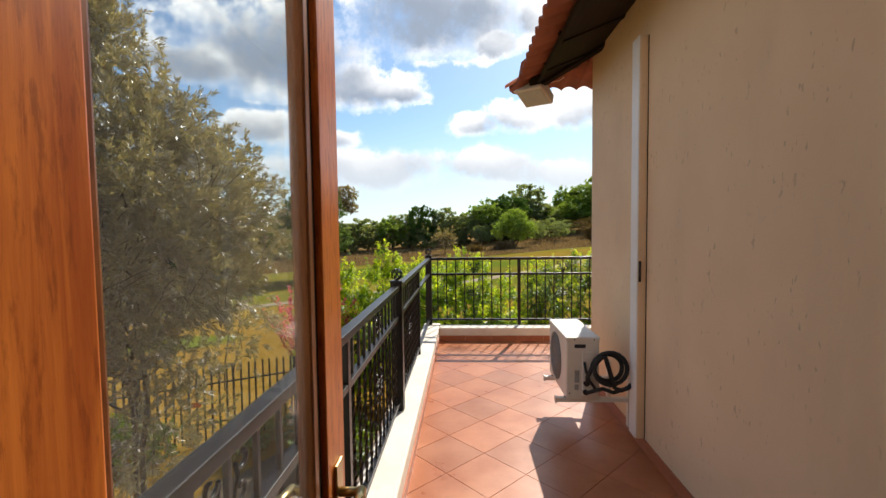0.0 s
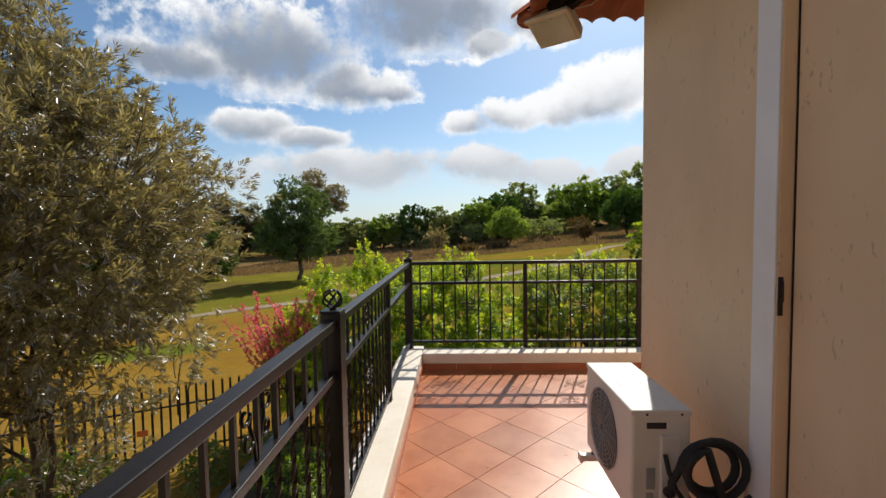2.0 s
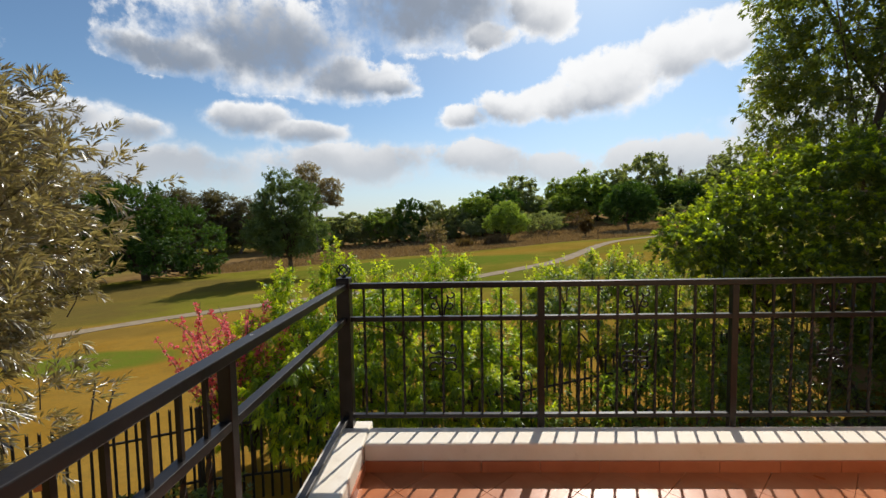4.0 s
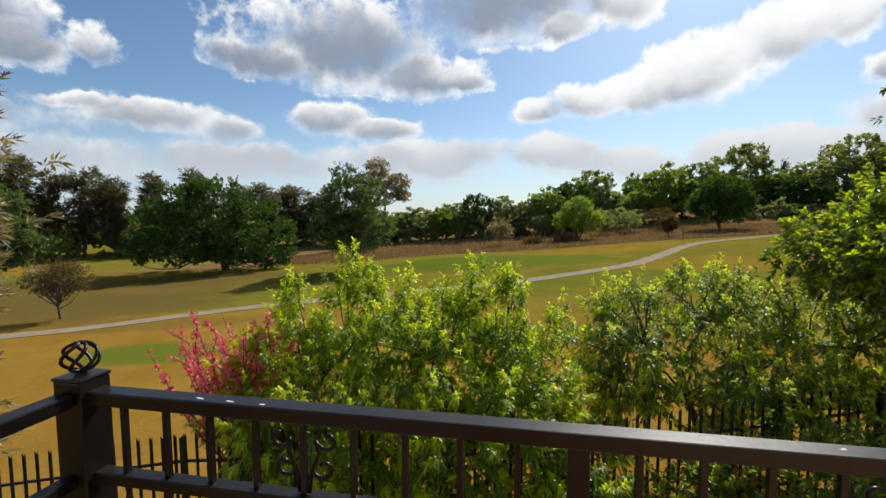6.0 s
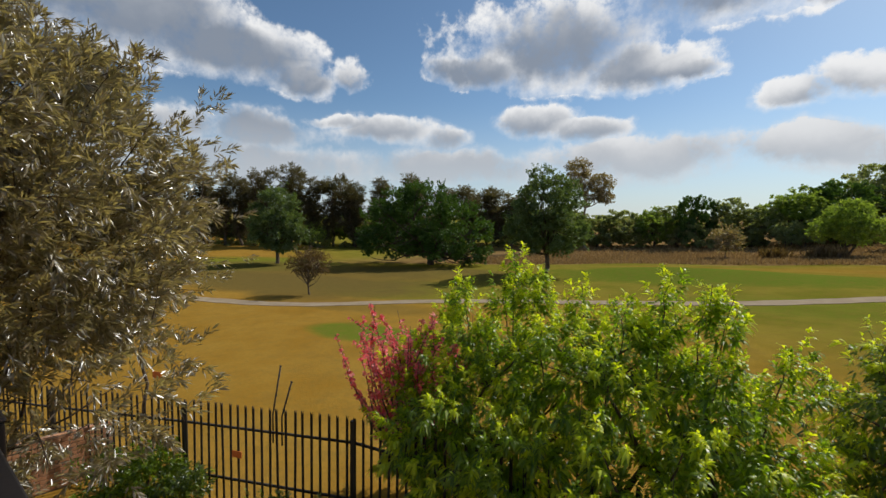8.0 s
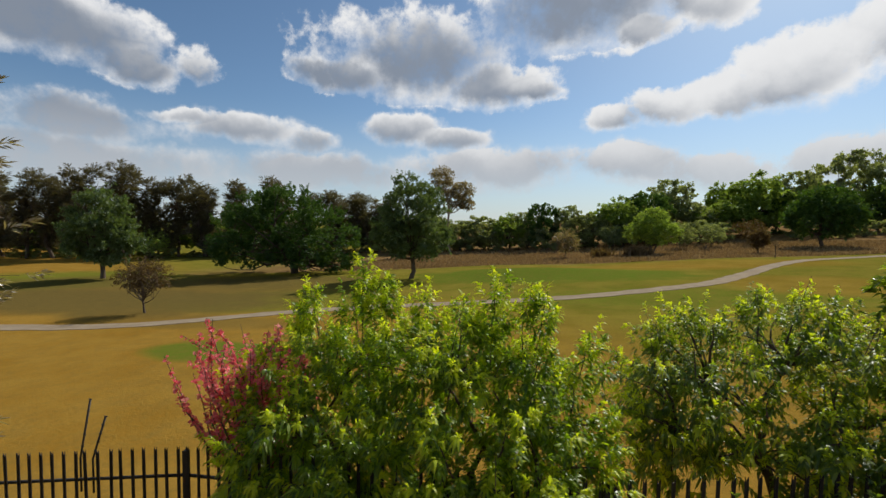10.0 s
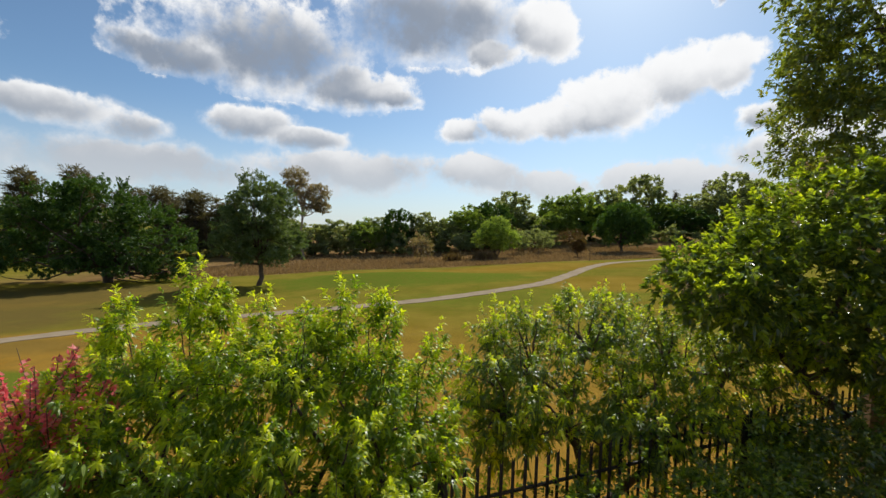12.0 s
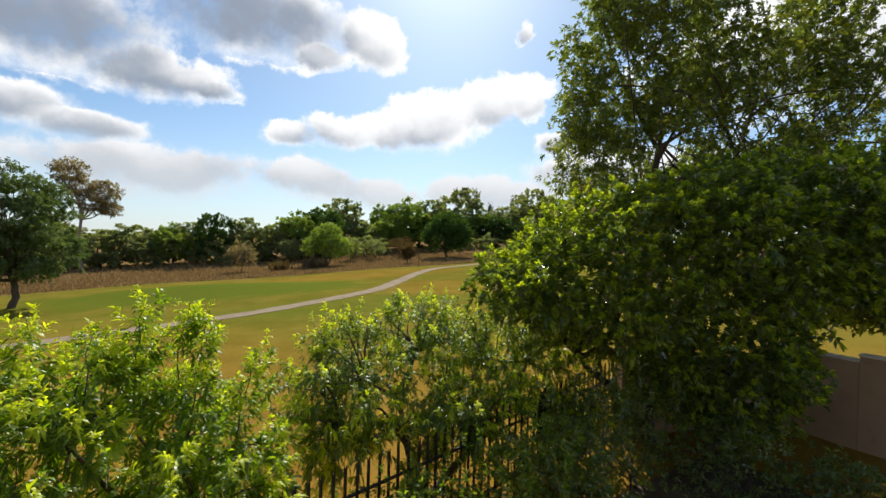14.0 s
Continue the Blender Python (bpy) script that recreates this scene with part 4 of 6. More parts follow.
# ---- air conditioner and wall fittings ----
def build_air_conditioner():
    ac = thing("air_conditioner", "white outdoor air conditioner unit on wall brackets", "air conditioner")
    x0, x1, y0, y1, z0, z1 = 0.79, 1.03, 3.535, 4.15, 0.275, 0.735
    part("body", box(bmesh.new(), x0, x1, y0, y1, z0, z1 - 0.012, 0.012), WHITE_METAL, ac)
    lid = part("lid", box(bmesh.new(), x0 - 0.004, x1 + 0.004, y0 - 0.004, y1 + 0.004, z1 - 0.026, z1, 0.007), WHITE_METAL, ac, "ribbed sheet-metal lid")
    for k in range(3):
        part("rib", box(bmesh.new(), x0 + 0.05 + k * 0.06, x0 + 0.062 + k * 0.06, y0 + 0.03, y1 - 0.03, z1 - 0.001, z1 + 0.0014), WHITE_METAL, lid)
    # fan grille on the front, which faces the railing
    cy, cz, r = 3.88, 0.50, 0.185
    # solid disc, grey for the shade behind the grille
    bm = bmesh.new()
    tube(bm, [(x0 + 0.001, cy, cz), (x0 - 0.003, cy, cz)], r, 40)
    part("fan_opening", bm, FAN_SHADE, ac)
    bm = bmesh.new()
    for k in range(9):
        rr = 0.02 + k * 0.021
        tube(bm, [(x0 - 0.008, cy + rr * math.cos(a), cz + rr * math.sin(a)) for a in (2 * math.pi * i / 28 for i in range(29))], 0.0022, 4, False)
    for k in range(16):
        a = 2 * math.pi * k / 16
        tube(bm, [(x0 - 0.008, cy + 0.02 * math.cos(a), cz + 0.02 * math.sin(a)), (x0 - 0.006, cy + r * math.cos(a + 0.3), cz + r * math.sin(a + 0.3))], 0.0025, 4)
    part("grille", bm, GRILLE, ac, "grey wire fan grille")
    # end panel: grip recess, cover, label, screws
    # the grip is a flat block, its recess shade given by dark colour
    part("grip", box(bmesh.new(), 0.85, 0.93, y0 - 0.003, y0 + 0.004, 0.655, 0.682, 0.002), FAN_DARK, ac, "dark block drawn as the shaded grip recess")
    part("valve_cover", box(bmesh.new(), 0.905, 0.985, y0 - 0.012, y0 + 0.004, 0.30, 0.63, 0.006), WHITE_METAL, ac)
    part("label_plate", box(bmesh.new(), 0.85, 0.885, y0 - 0.0035, y0 + 0.002, 0.40, 0.49, 0.002), GRILLE, ac, "small grey rating plate")
    part("label_plate", box(bmesh.new(), 0.85, 0.88, y0 - 0.0035, y0 + 0.002, 0.345, 0.385, 0.002), GRILLE, ac)
    for x, z in ((0.85, 0.717), (0.99, 0.717), (0.815, 0.32)):
        bm = bmesh.new()
        tube(bm, [(x, y0 - 0.007, z), (x, y0, z)], 0.005, 8)
        part("screw", bm, FAN_DARK, ac)
    for a, b in ((0.335, 0.925), (0.40, 0.93)):
        bm = bmesh.new()
        tube(bm, [(b, y0 - 0.035, a), (b, y0 - 0.01, a)], [0.017, 0.02], 10)
        part("valve", bm, LATCH, ac, "dark metal pipe valve")
    for y in (3.60, 4.06):
        br = part("bracket", box(bmesh.new(), 0.735, 1.28, y - 0.02, y + 0.02, 0.235, 0.266, 0.003), WHITE_METAL, ac, "white steel wall bracket")
        box_bm = box(bmesh.new(), 1.252, 1.2795, y - 0.02, y + 0.02, 0.05, 0.40, 0.003)
        part("upright", box_bm, WHITE_METAL, br)
        part("end_cap", box(bmesh.new(), 0.722, 0.737, y - 0.024, y + 0.024, 0.228, 0.272, 0.004), WHITE_METAL, br)
        for yy in (-0.016,):
            bm = bmesh.new()
            tube(bm, [(0.80, y, 0.262), (0.80, y, 0.28)], 0.012, 8)
            part("rubber_foot", bm, HOSE, br)
    # the black insulated pipe, coiled once beside the unit
    pts = [(0.935, 3.50, 0.40), (0.93, 3.485, 0.46), (0.955, 3.475, 0.52)]
    for i in range(44):
        a = radians(165) - 2 * math.pi * i / 20
        r = 0.108 - 0.014 * math.sin(i * 0.16)
        pts.append((1.07 + r * math.cos(a), 3.472 - 0.0011 * i, 0.535 + r * math.sin(a) * 0.96))
    pts += [(1.10, 3.42, 0.405), (1.15, 3.425, 0.385), (1.20, 3.44, 0.40), (1.255, 3.47, 0.435)]
    bm = bmesh.new()
    tube(bm, pts, 0.0155, 10)
    tagged(part("pipe", bm, HOSE), "coiled black insulated refrigerant pipe", "pipe")
    bm = bmesh.new()
    tube(bm, [(0.93, 3.505, 0.335), (0.96, 3.47, 0.36), (1.03, 3.455, 0.385), (1.1, 3.45, 0.36), (1.19, 3.46, 0.385), (1.25, 3.48, 0.41)], 0.014, 10)
    tube(bm, [(0.915, 3.51, 0.56), (0.92, 3.49, 0.50), (0.945, 3.48, 0.43), (0.98, 3.47, 0.38)], 0.010, 8)
    tagged(part("cable", bm, HOSE), "black insulated cable beside the coiled pipe", "cable")


def build_wall_fittings():
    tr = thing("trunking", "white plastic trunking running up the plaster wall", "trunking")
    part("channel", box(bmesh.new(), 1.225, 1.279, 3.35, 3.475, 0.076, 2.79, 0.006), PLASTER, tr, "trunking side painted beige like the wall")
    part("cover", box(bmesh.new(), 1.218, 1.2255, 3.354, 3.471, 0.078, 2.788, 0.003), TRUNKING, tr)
    # dark strip drawn for the shadow line between trunking and wall
    part("joint", box(bmesh.new(), 1.2755, 1.2795, 3.345, 3.3495, 0.08, 2.785), LATCH, tr, "dark strip drawn for the shadow gap along the edge")
    hook = thing("hook", "dark metal catch fixed to the white trunking", "hook")
    part("plate", box(bmesh.new(), 1.226, 1.242, 3.342, 3.3495, 1.16, 1.30, 0.002), LATCH, hook)
    bm = bmesh.new()
    tube(bm, [(1.234, 3.343, 1.29), (1.232, 3.332, 1.28), (1.230, 3.330, 1.25), (1.232, 3.332, 1.215), (1.234, 3.343, 1.205)], 0.004, 8)
    part("catch", bm, LATCH, hook)
    lamp = thing("floodlight", "old beige floodlight hanging under the eaves", "floodlight")
    m = look((0.80, 4.90, 2.905), (0.60, 4.74, 2.50), 8)
    bm = bmesh.new()
    cs = []
    for z, w, h in ((-0.075, 0.165, 0.125), (0.02, 0.15, 0.11), (0.085, 0.085, 0.07)):
        cs.append([bm.verts.new(m @ Vector((sx * w, sy * h, z))) for sx, sy in ((-1, -1), (1, -1), (1, 1), (-1, 1))])
    for a, b in zip(cs, cs[1:]):
        for k in range(4):
            bm.faces.new((a[k], a[(k + 1) % 4], b[(k + 1) % 4], b[k]))
    bm.faces.new(cs[0][::-1])
    bm.faces.new(cs[-1])
    bmesh.ops.bevel(bm, geom=bm.edges[:], offset=0.008, segments=2, affect="EDGES")
    part("housing", bm, LAMP_BODY, lamp)
    part("window", box(bmesh.new(), -0.14, 0.14, -0.10, 0.10, -0.0825, -0.0755, 0.002, m), LAMP_GLASS, lamp, "dull glass front")
    part("bezel", box(bmesh.new(), -0.17, 0.17, 0.10, 0.13, -0.085, -0.07, 0.003, m), LAMP_BODY, lamp)
    bm = bmesh.new()
    tube(bm, [m @ Vector((0.155, 0, 0.0)), m @ Vector((0.17, 0.02, 0.08)), (0.86, 4.83, 3.02), (0.90, 4.80, 3.06)], 0.009, 8)
    part("arm", bm, LATCH, lamp)
    bm = bmesh.new()
    tube(bm, [m @ Vector((0.0, 0.02, 0.085)), (0.90, 4.88, 2.98), (1.02, 4.84, 2.99), (1.14, 4.78, 3.07), (1.27, 4.65, 3.16)], 0.005, 6)
    part("lead", bm, LAMP_BODY, lamp, "thin pale cable")

# ---- planting ----


def unit(v):
    return v / np.maximum(np.linalg.norm(v, axis=-1, keepdims=True), 1e-9)


def leaf_mesh(name, base, way, length, width, rng, fold=0.25, sag=0.0):
    """Folded pointed leaves, four corners and two faces each."""
    n = len(base)
    d = unit(way)
    s = unit(np.cross(d, unit(rng.normal(size=(n, 3)) * 0.7 + np.array([0, 0, 1.0]))))
    nrm = np.cross(s, d)
    l = length * rng.uniform(0.65, 1.25, (n, 1))
    w = width * rng.uniform(0.75, 1.2, (n, 1))
    mid = base + d * l * 0.45
    tip = base + d * l
    tip[:, 2:3] -= sag * l
    v = np.stack([base, mid + s * w / 2 + nrm * w * fold, tip, mid - s * w / 2 + nrm * w * fold], 1).reshape(-1, 3)
    i = np.arange(n)[:, None] * 4
    f = np.concatenate([i + np.array([[0, 1, 2]]), i + np.array([[0, 2, 3]])], 1).reshape(-1, 3)
    return fast_mesh(name, v, f)


def shoots_in(blobs, total, rng, inner=0.45, rise=0.5, gap=0.0, gap_scale=0.8, clump=0.0, each=9):
    """Places and directions of leafy shoots inside ellipsoids (cx, cy, cz, rx, ry, rz), denser to the outside, with gaps."""
    count = max(12, total // each) if clump else total
    b = np.array(blobs, dtype=float)
    wts = np.maximum((b[:, 3] * b[:, 4] * b[:, 5]) ** (2 / 3), 0.02 * ((b[:, 3] * b[:, 4] * b[:, 5]) ** (2 / 3)).sum())
    pick = rng.choice(len(b), count, p=wts / wts.sum())
    u = unit(rng.normal(size=(count, 3)))
    r = rng.uniform(inner ** 2, 1, (count, 1)) ** 0.5
    r *= 1 + 0.10 * rng.normal(size=(count, 1))
    p = b[pick, :3] + u * r * b[pick, 3:]
    d = unit(unit(u / b[pick, 3:] * b[pick, 3:].mean(1, keepdims=True)) + np.array([0, 0, rise]) + 0.35 * rng.normal(size=(count, 3)))
    if gap:
        keep = np.array([noise.noise(Vector(q) * gap_scale) > -0.35 + gap * 0.5 for q in p])
        p, d, r = p[keep], d[keep], r[keep]
    if clump:
        p, d, r = np.repeat(p, each, 0), np.repeat(d, each, 0), np.repeat(r, each, 0)
        p = p + rng.normal(size=p.shape) * clump * np.array([1, 1, 0.7])
        d = unit(d + 0.5 * rng.normal(size=d.shape))
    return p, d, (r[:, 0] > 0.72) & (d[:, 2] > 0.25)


def foliage(name, p, d, per, shoot, leaf, width, rng, sag=0.2, spread=0.8, droop=0.2):
    n = len(p)
    t = rng.uniform(0.0, 1.0, (n, per, 1)) ** 0.75
    side = unit(rng.normal(size=(n, per, 3)))
    ln = shoot * rng.uniform(0.5, 1.3, (n, 1, 1))
    base = p[:, None] + d[:, None] * t * ln + side * leaf * 0.12
    way = d[:, None] * (0.55 + 0.5 * t) + side * spread + np.array([0, 0, -droop])
    return leaf_mesh(name, base.reshape(-1, 3), way.reshape(-1, 3), leaf, width, rng, sag=sag)


def limb(bm, a, b, ra, rb, rng, bend=0.12, sides=6, seg=5):
    a, b = Vector(a), Vector(b)
    l = (b - a).length
    off = Vector(rng.normal(size=3)) * l * bend
    pts = [a.lerp(b, t) + off * math.sin(math.pi * t) + Vector(rng.normal(size=3)) * l * 0.012 for t in (i / seg for i in range(seg + 1))]
    tube(bm, pts, [ra + (rb - ra) * i / seg for i in range(seg + 1)], sides, False)
    return pts


def tree(name, label, category, base, stems, fork, blobs, shoots, per, shoot, leaf, width, leaf_mat, bark, seed, group="", sag=0.2, rise=0.5, gap=0.4, gap_scale=0.8,
         inner=0.45, droop=0.2, spread=0.8, radius=0.12, limbs=18, twigs=0, twig_r=0.004, clump=0.0, each=9, tip_mat=None, thin=None):
    """base: foot; stems: how many rise from it; fork: height above the foot at which limbs part; blobs: the crown, relative to the foot."""
    rng = np.random.default_rng(seed)
    ob = thing(name, label, category, group, "", base)
    p, d, tips = shoots_in(blobs, shoots, rng, inner, rise, gap, gap_scale, clump, each)
    if thin:
        keep = rng.uniform(size=len(p)) < np.clip((p[:, 2] - thin[0]) / (thin[1] - thin[0]), 0.22, 1)
        p, d, tips = p[keep], d[keep], tips[keep]
    bm = bmesh.new()
    b = np.array(blobs, dtype=float)
    tops = []
    for k in range(stems):
        c = b[rng.integers(len(b))]
        lean = rng.normal(size=2) * 0.10 * fork * (stems > 1)
        off = rng.normal(size=2) * radius * 0.8 * (stems > 1)
        top = (c[0] * 0.25 + lean[0], c[1] * 0.25 + lean[1], fork * rng.uniform(0.85, 1.15))
        pts = limb(bm, (off[0], off[1], -0.15), top, radius, radius * 0.72, rng, 0.05, 9, 6)
        tops.append(pts)
    for k in range(limbs):
        pts = tops[k % stems]
        q = p[rng.integers(len(p))] * 0.9
        start = pts[-1] if k < limbs * 0.6 else pts[-2]
        lp = limb(bm, start, q, radius * 0.5, radius * 0.08, rng, 0.10, 6, 6)
        for _ in range(2):
            q2 = p[np.argmin(((p - np.array(lp[4]) - rng.normal(size=3) * 0.35 * np.ptp(p[:, 0])) ** 2).sum(1))]
            limb(bm, lp[3], q2, radius * 0.2, radius * 0.04, rng, 0.08, 5, 4)
    for k in range(twigs):
        i = rng.integers(len(p))
        e = p[i] + d[i] * shoot
        inw = p[i] - d[i] * shoot * 1.5
        limb(bm, inw, e, twig_r * 1.6, twig_r * 0.6, rng, 0.05, 4, 3)
    for f in bm.faces:
        f.smooth = True
    part("trunk", bm, bark, ob)
    # outer upward shoots take the paler colour, young growth and painted sun together
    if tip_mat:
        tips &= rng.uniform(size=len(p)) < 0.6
        part("new_leaves", foliage("new_leaves", p[tips] + d[tips] * shoot * 0.25, d[tips], per, shoot, leaf, width, rng, sag, spread, droop), tip_mat, ob, "pale leaves at the shoot tips, young growth and painted sunlight")
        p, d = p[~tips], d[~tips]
    part("crown", foliage("crown", p, d, per, shoot, leaf, width, rng, sag, spread, droop), leaf_mat, ob)
    return ob


def arched_leaves(name, base, way, length, width, rng, sag=0.5):
    """Narrow leaves that arch over: six corners and four faces each."""
    n = len(base)
    d = unit(way)
    s = unit(np.cross(d, unit(rng.normal(size=(n, 3)) * 0.4 + np.array([0, 0, 1.0]))))
    l = length * rng.uniform(0.6, 1.2, (n, 1))
    w = width * rng.uniform(0.8, 1.2, (n, 1))
    g = sag * rng.uniform(0.5, 1.4, (n, 1))
    down = np.array([0, 0, -1.0])

    def along(t):
        return base + d * l * t + down * g * l * t * t

    v = np.stack([base, along(0.38) + s * w * 0.5, along(0.38) - s * w * 0.5, along(0.74) + s * w * 0.38, along(0.74) - s * w * 0.38, along(1.0)], 1).reshape(-1, 3)
    i = np.arange(n)[:, None] * 6
    f = np.concatenate([i + np.array([q]) for q in ((0, 1, 2), (1, 3, 4), (1, 4, 2), (3, 5, 4))], 1).reshape(-1, 3)
    return fast_mesh(name, v, f)


def crown_heads(blobs, spacing, rng, low):
    """Evenly spaced places on the outside of a crown made of ellipsoids, with the way each one faces."""
    b = np.array(blobs, dtype=float)
    area = (b[:, 3] * b[:, 4] * b[:, 5]) ** (2 / 3)
    n = 6000
    pick = rng.choice(len(b), n, p=area / area.sum())
    u = unit(rng.normal(size=(n, 3)))
    p = b[pick, :3] + u * b[pick, 3:] * rng.uniform(0.84, 1.06, (n, 1))
    nrm = unit(u / b[pick, 3:])
    inside = np.zeros(n, dtype=bool)
    for c in b:
        inside |= (((p - c[:3]) / c[3:]) ** 2).sum(1) < 0.66
    p, nrm = p[~inside & (p[:, 2] > low)], nrm[~inside & (p[:, 2] > low)]
    kept = []
    for i, q in enumerate(p):
        if not kept or ((p[kept] - q) ** 2).sum(1).min() > spacing * spacing:
            kept.append(i)
    return p[kept], nrm[kept]


def headed_tree(name, label, base, stems, fork, blobs, spacing, per, sleeve, leaves, leaf, width, leaf_mat, tip_mat, bark, seed, group="", spires=(), whips=0, sag=0.6, rise=0.9,
                low=0.9, radius=0.06, fan=0.15, core=0.5, skip=0.0, tip_from=0.6, hub=False, spokes=True, plain=False, bloom=None):
    """A tree whose crown is many leafy heads, each a fan of shoots clothed in arching leaves, with dark gaps between the heads."""
    rng = np.random.default_rng(seed)
    ob = thing(name, label, "tree", group, "", base)
    heads, nrm = crown_heads(blobs, spacing, rng, low)
    if skip:
        keep = np.array([noise.noise(Vector(q) * 0.9 + Vector((seed, 0, 0))) > -0.5 + skip for q in heads])
        heads, nrm = heads[keep], nrm[keep]
    centre = np.array(blobs, dtype=float)[:, :3].mean(0)
    bm = bmesh.new()
    # stems that lean apart from the foot, then a branch to every head
    knots = []
    for k in range(stems):
        a = 2 * math.pi * (k + rng.uniform(-0.2, 0.2)) / stems
        reach = np.ptp(heads[:, 0]) * 0.26
        top = (centre[0] + math.cos(a) * reach, centre[1] + math.sin(a) * reach * 0.55, fork * rng.uniform(0.9, 1.25))
        pts = limb(bm, (0.09 * math.cos(a), 0.09 * math.sin(a), -0.15), top, radius, radius * 0.6, rng, 0.06, 8, 6)
        knots += [np.array(q) for q in pts[3:]]
    knots = np.array(knots)
    if hub:
        knots = np.concatenate([knots, np.array(blobs, dtype=float)[:, :3]])
        for c in np.array(blobs, dtype=float)[:, :3]:
            k = knots[: stems * 4][np.argmin(((knots[: stems * 4] - c) ** 2).sum(1))]
            limb(bm, k, c, radius * 0.6, radius * 0.3, rng, 0.10, 6, 6)
    for q in heads if spokes else ():
        away = ((knots - q) ** 2).sum(1) + rng.uniform(0, 0.5, len(knots))
        k = knots[np.argmin(away)]
        limb(bm, k, q, radius * 0.36, radius * 0.10, rng, 0.09, 5, 5)
    # shoots
    tot = len(heads) * per
    c = np.repeat(heads, per, 0) + rng.normal(size=(tot, 3)) * fan * np.array([1, 1, 0.7])
    d = unit(np.repeat(nrm, per, 0) * 0.7 + np.array([0, 0, rise]) + rng.normal(size=(tot, 3)) * 0.42)
    p = c - d * sleeve * 0.45
    if core:
        m = int(tot * core)
        i = rng.integers(len(heads), size=m)
        q = heads[i] - nrm[i] * rng.uniform(0.2, 0.75, (m, 1)) + rng.normal(size=(m, 3)) * 0.15
        p, d = np.concatenate([p, q]), np.concatenate([d, unit(nrm[i] * 0.5 + np.array([0, 0, 0.5]) + rng.normal(size=(m, 3)) * 0.6)])
    outer = np.arange(len(p)) < tot
    for x, y, z, l in spires:
        limb(bm, (x * 0.9, y, z - l * 1.7), (x, y, z), radius * 0.2, 0.004, rng, 0.02, 5, 6)
        steps = max(4, int(l / 0.045))
        t = np.linspace(0, 1, steps)[:, None]
        side = unit(rng.normal(size=(steps, 3)) * np.array([1, 1, 0.2]))
        q = np.array([x, y, z - l]) + np.array([0, 0, l - sleeve * 0.7]) * t + side * (0.13 - 0.09 * t)
        p = np.concatenate([p, q])
        d = np.concatenate([d, unit(side * (0.75 - 0.6 * t) + np.array([0, 0, 0.9]))])
        outer = np.concatenate([outer, np.ones(steps, dtype=bool)])
    for k in range(whips):
        i = rng.choice(np.argsort(-heads[:, 2])[: max(8, len(heads) // 2)])
        h = rng.uniform(0.3, 0.6)
        limb(bm, heads[i], heads[i] + np.array([rng.normal() * 0.1, rng.normal() * 0.1, h]), 0.006, 0.003, rng, 0.04, 4, 3)
    for f in bm.faces:
        f.smooth = True
    part("trunk", bm, bark, ob)
    n = len(p)
    t = rng.uniform(0, 1, (n, leaves, 1)) ** 0.7
    side = unit(rng.normal(size=(n, leaves, 3)))
    side = unit(side - d[:, None] * (side * d[:, None]).sum(-1, keepdims=True))
    ln = sleeve * rng.uniform(0.6, 1.3, (n, 1, 1))
    q = p[:, None] + d[:, None] * ln * t + np.array([0, 0, -0.22]) * ln * t * t * (1 - d[:, None, 2:3])
    way = side * (1.0 - 0.5 * t) + d[:, None] * (0.35 + 0.7 * t)
    if bloom:
        # dried flower heads standing among the leaves
        pick = rng.uniform(size=len(heads)) < 0.5
        k = 16
        q0 = np.repeat(heads[pick] + nrm[pick] * 0.16 + rng.normal(size=(pick.sum(), 3)) * 0.08, k, 0) + rng.normal(size=(pick.sum() * k, 3)) * 0.035
        part("flower_heads", leaf_mesh("flower_heads", q0, rng.normal(size=q0.shape) + np.array([0, 0, 0.4]), 0.045, 0.022, rng), bloom, ob, "pale brown dried flower heads")
    sheet = leaf_mesh if plain else arched_leaves
    # shoot ends on the outside get the young, sun-coloured leaves
    sunlit_new_growth = (t[..., 0] > tip_from) & outer[:, None] & (rng.uniform(size=(n, 1)) < 0.75)
    part("crown", sheet("crown", q[~sunlit_new_growth], way[~sunlit_new_growth], leaf, width, rng, sag=sag), leaf_mat, ob)
    part("new_leaves", sheet("new_leaves", q[sunlit_new_growth], way[sunlit_new_growth], leaf * 0.95, width, rng, sag=sag), tip_mat, ob, "pale leaves at the shoot tips, young growth and painted sunlight")
    return ob


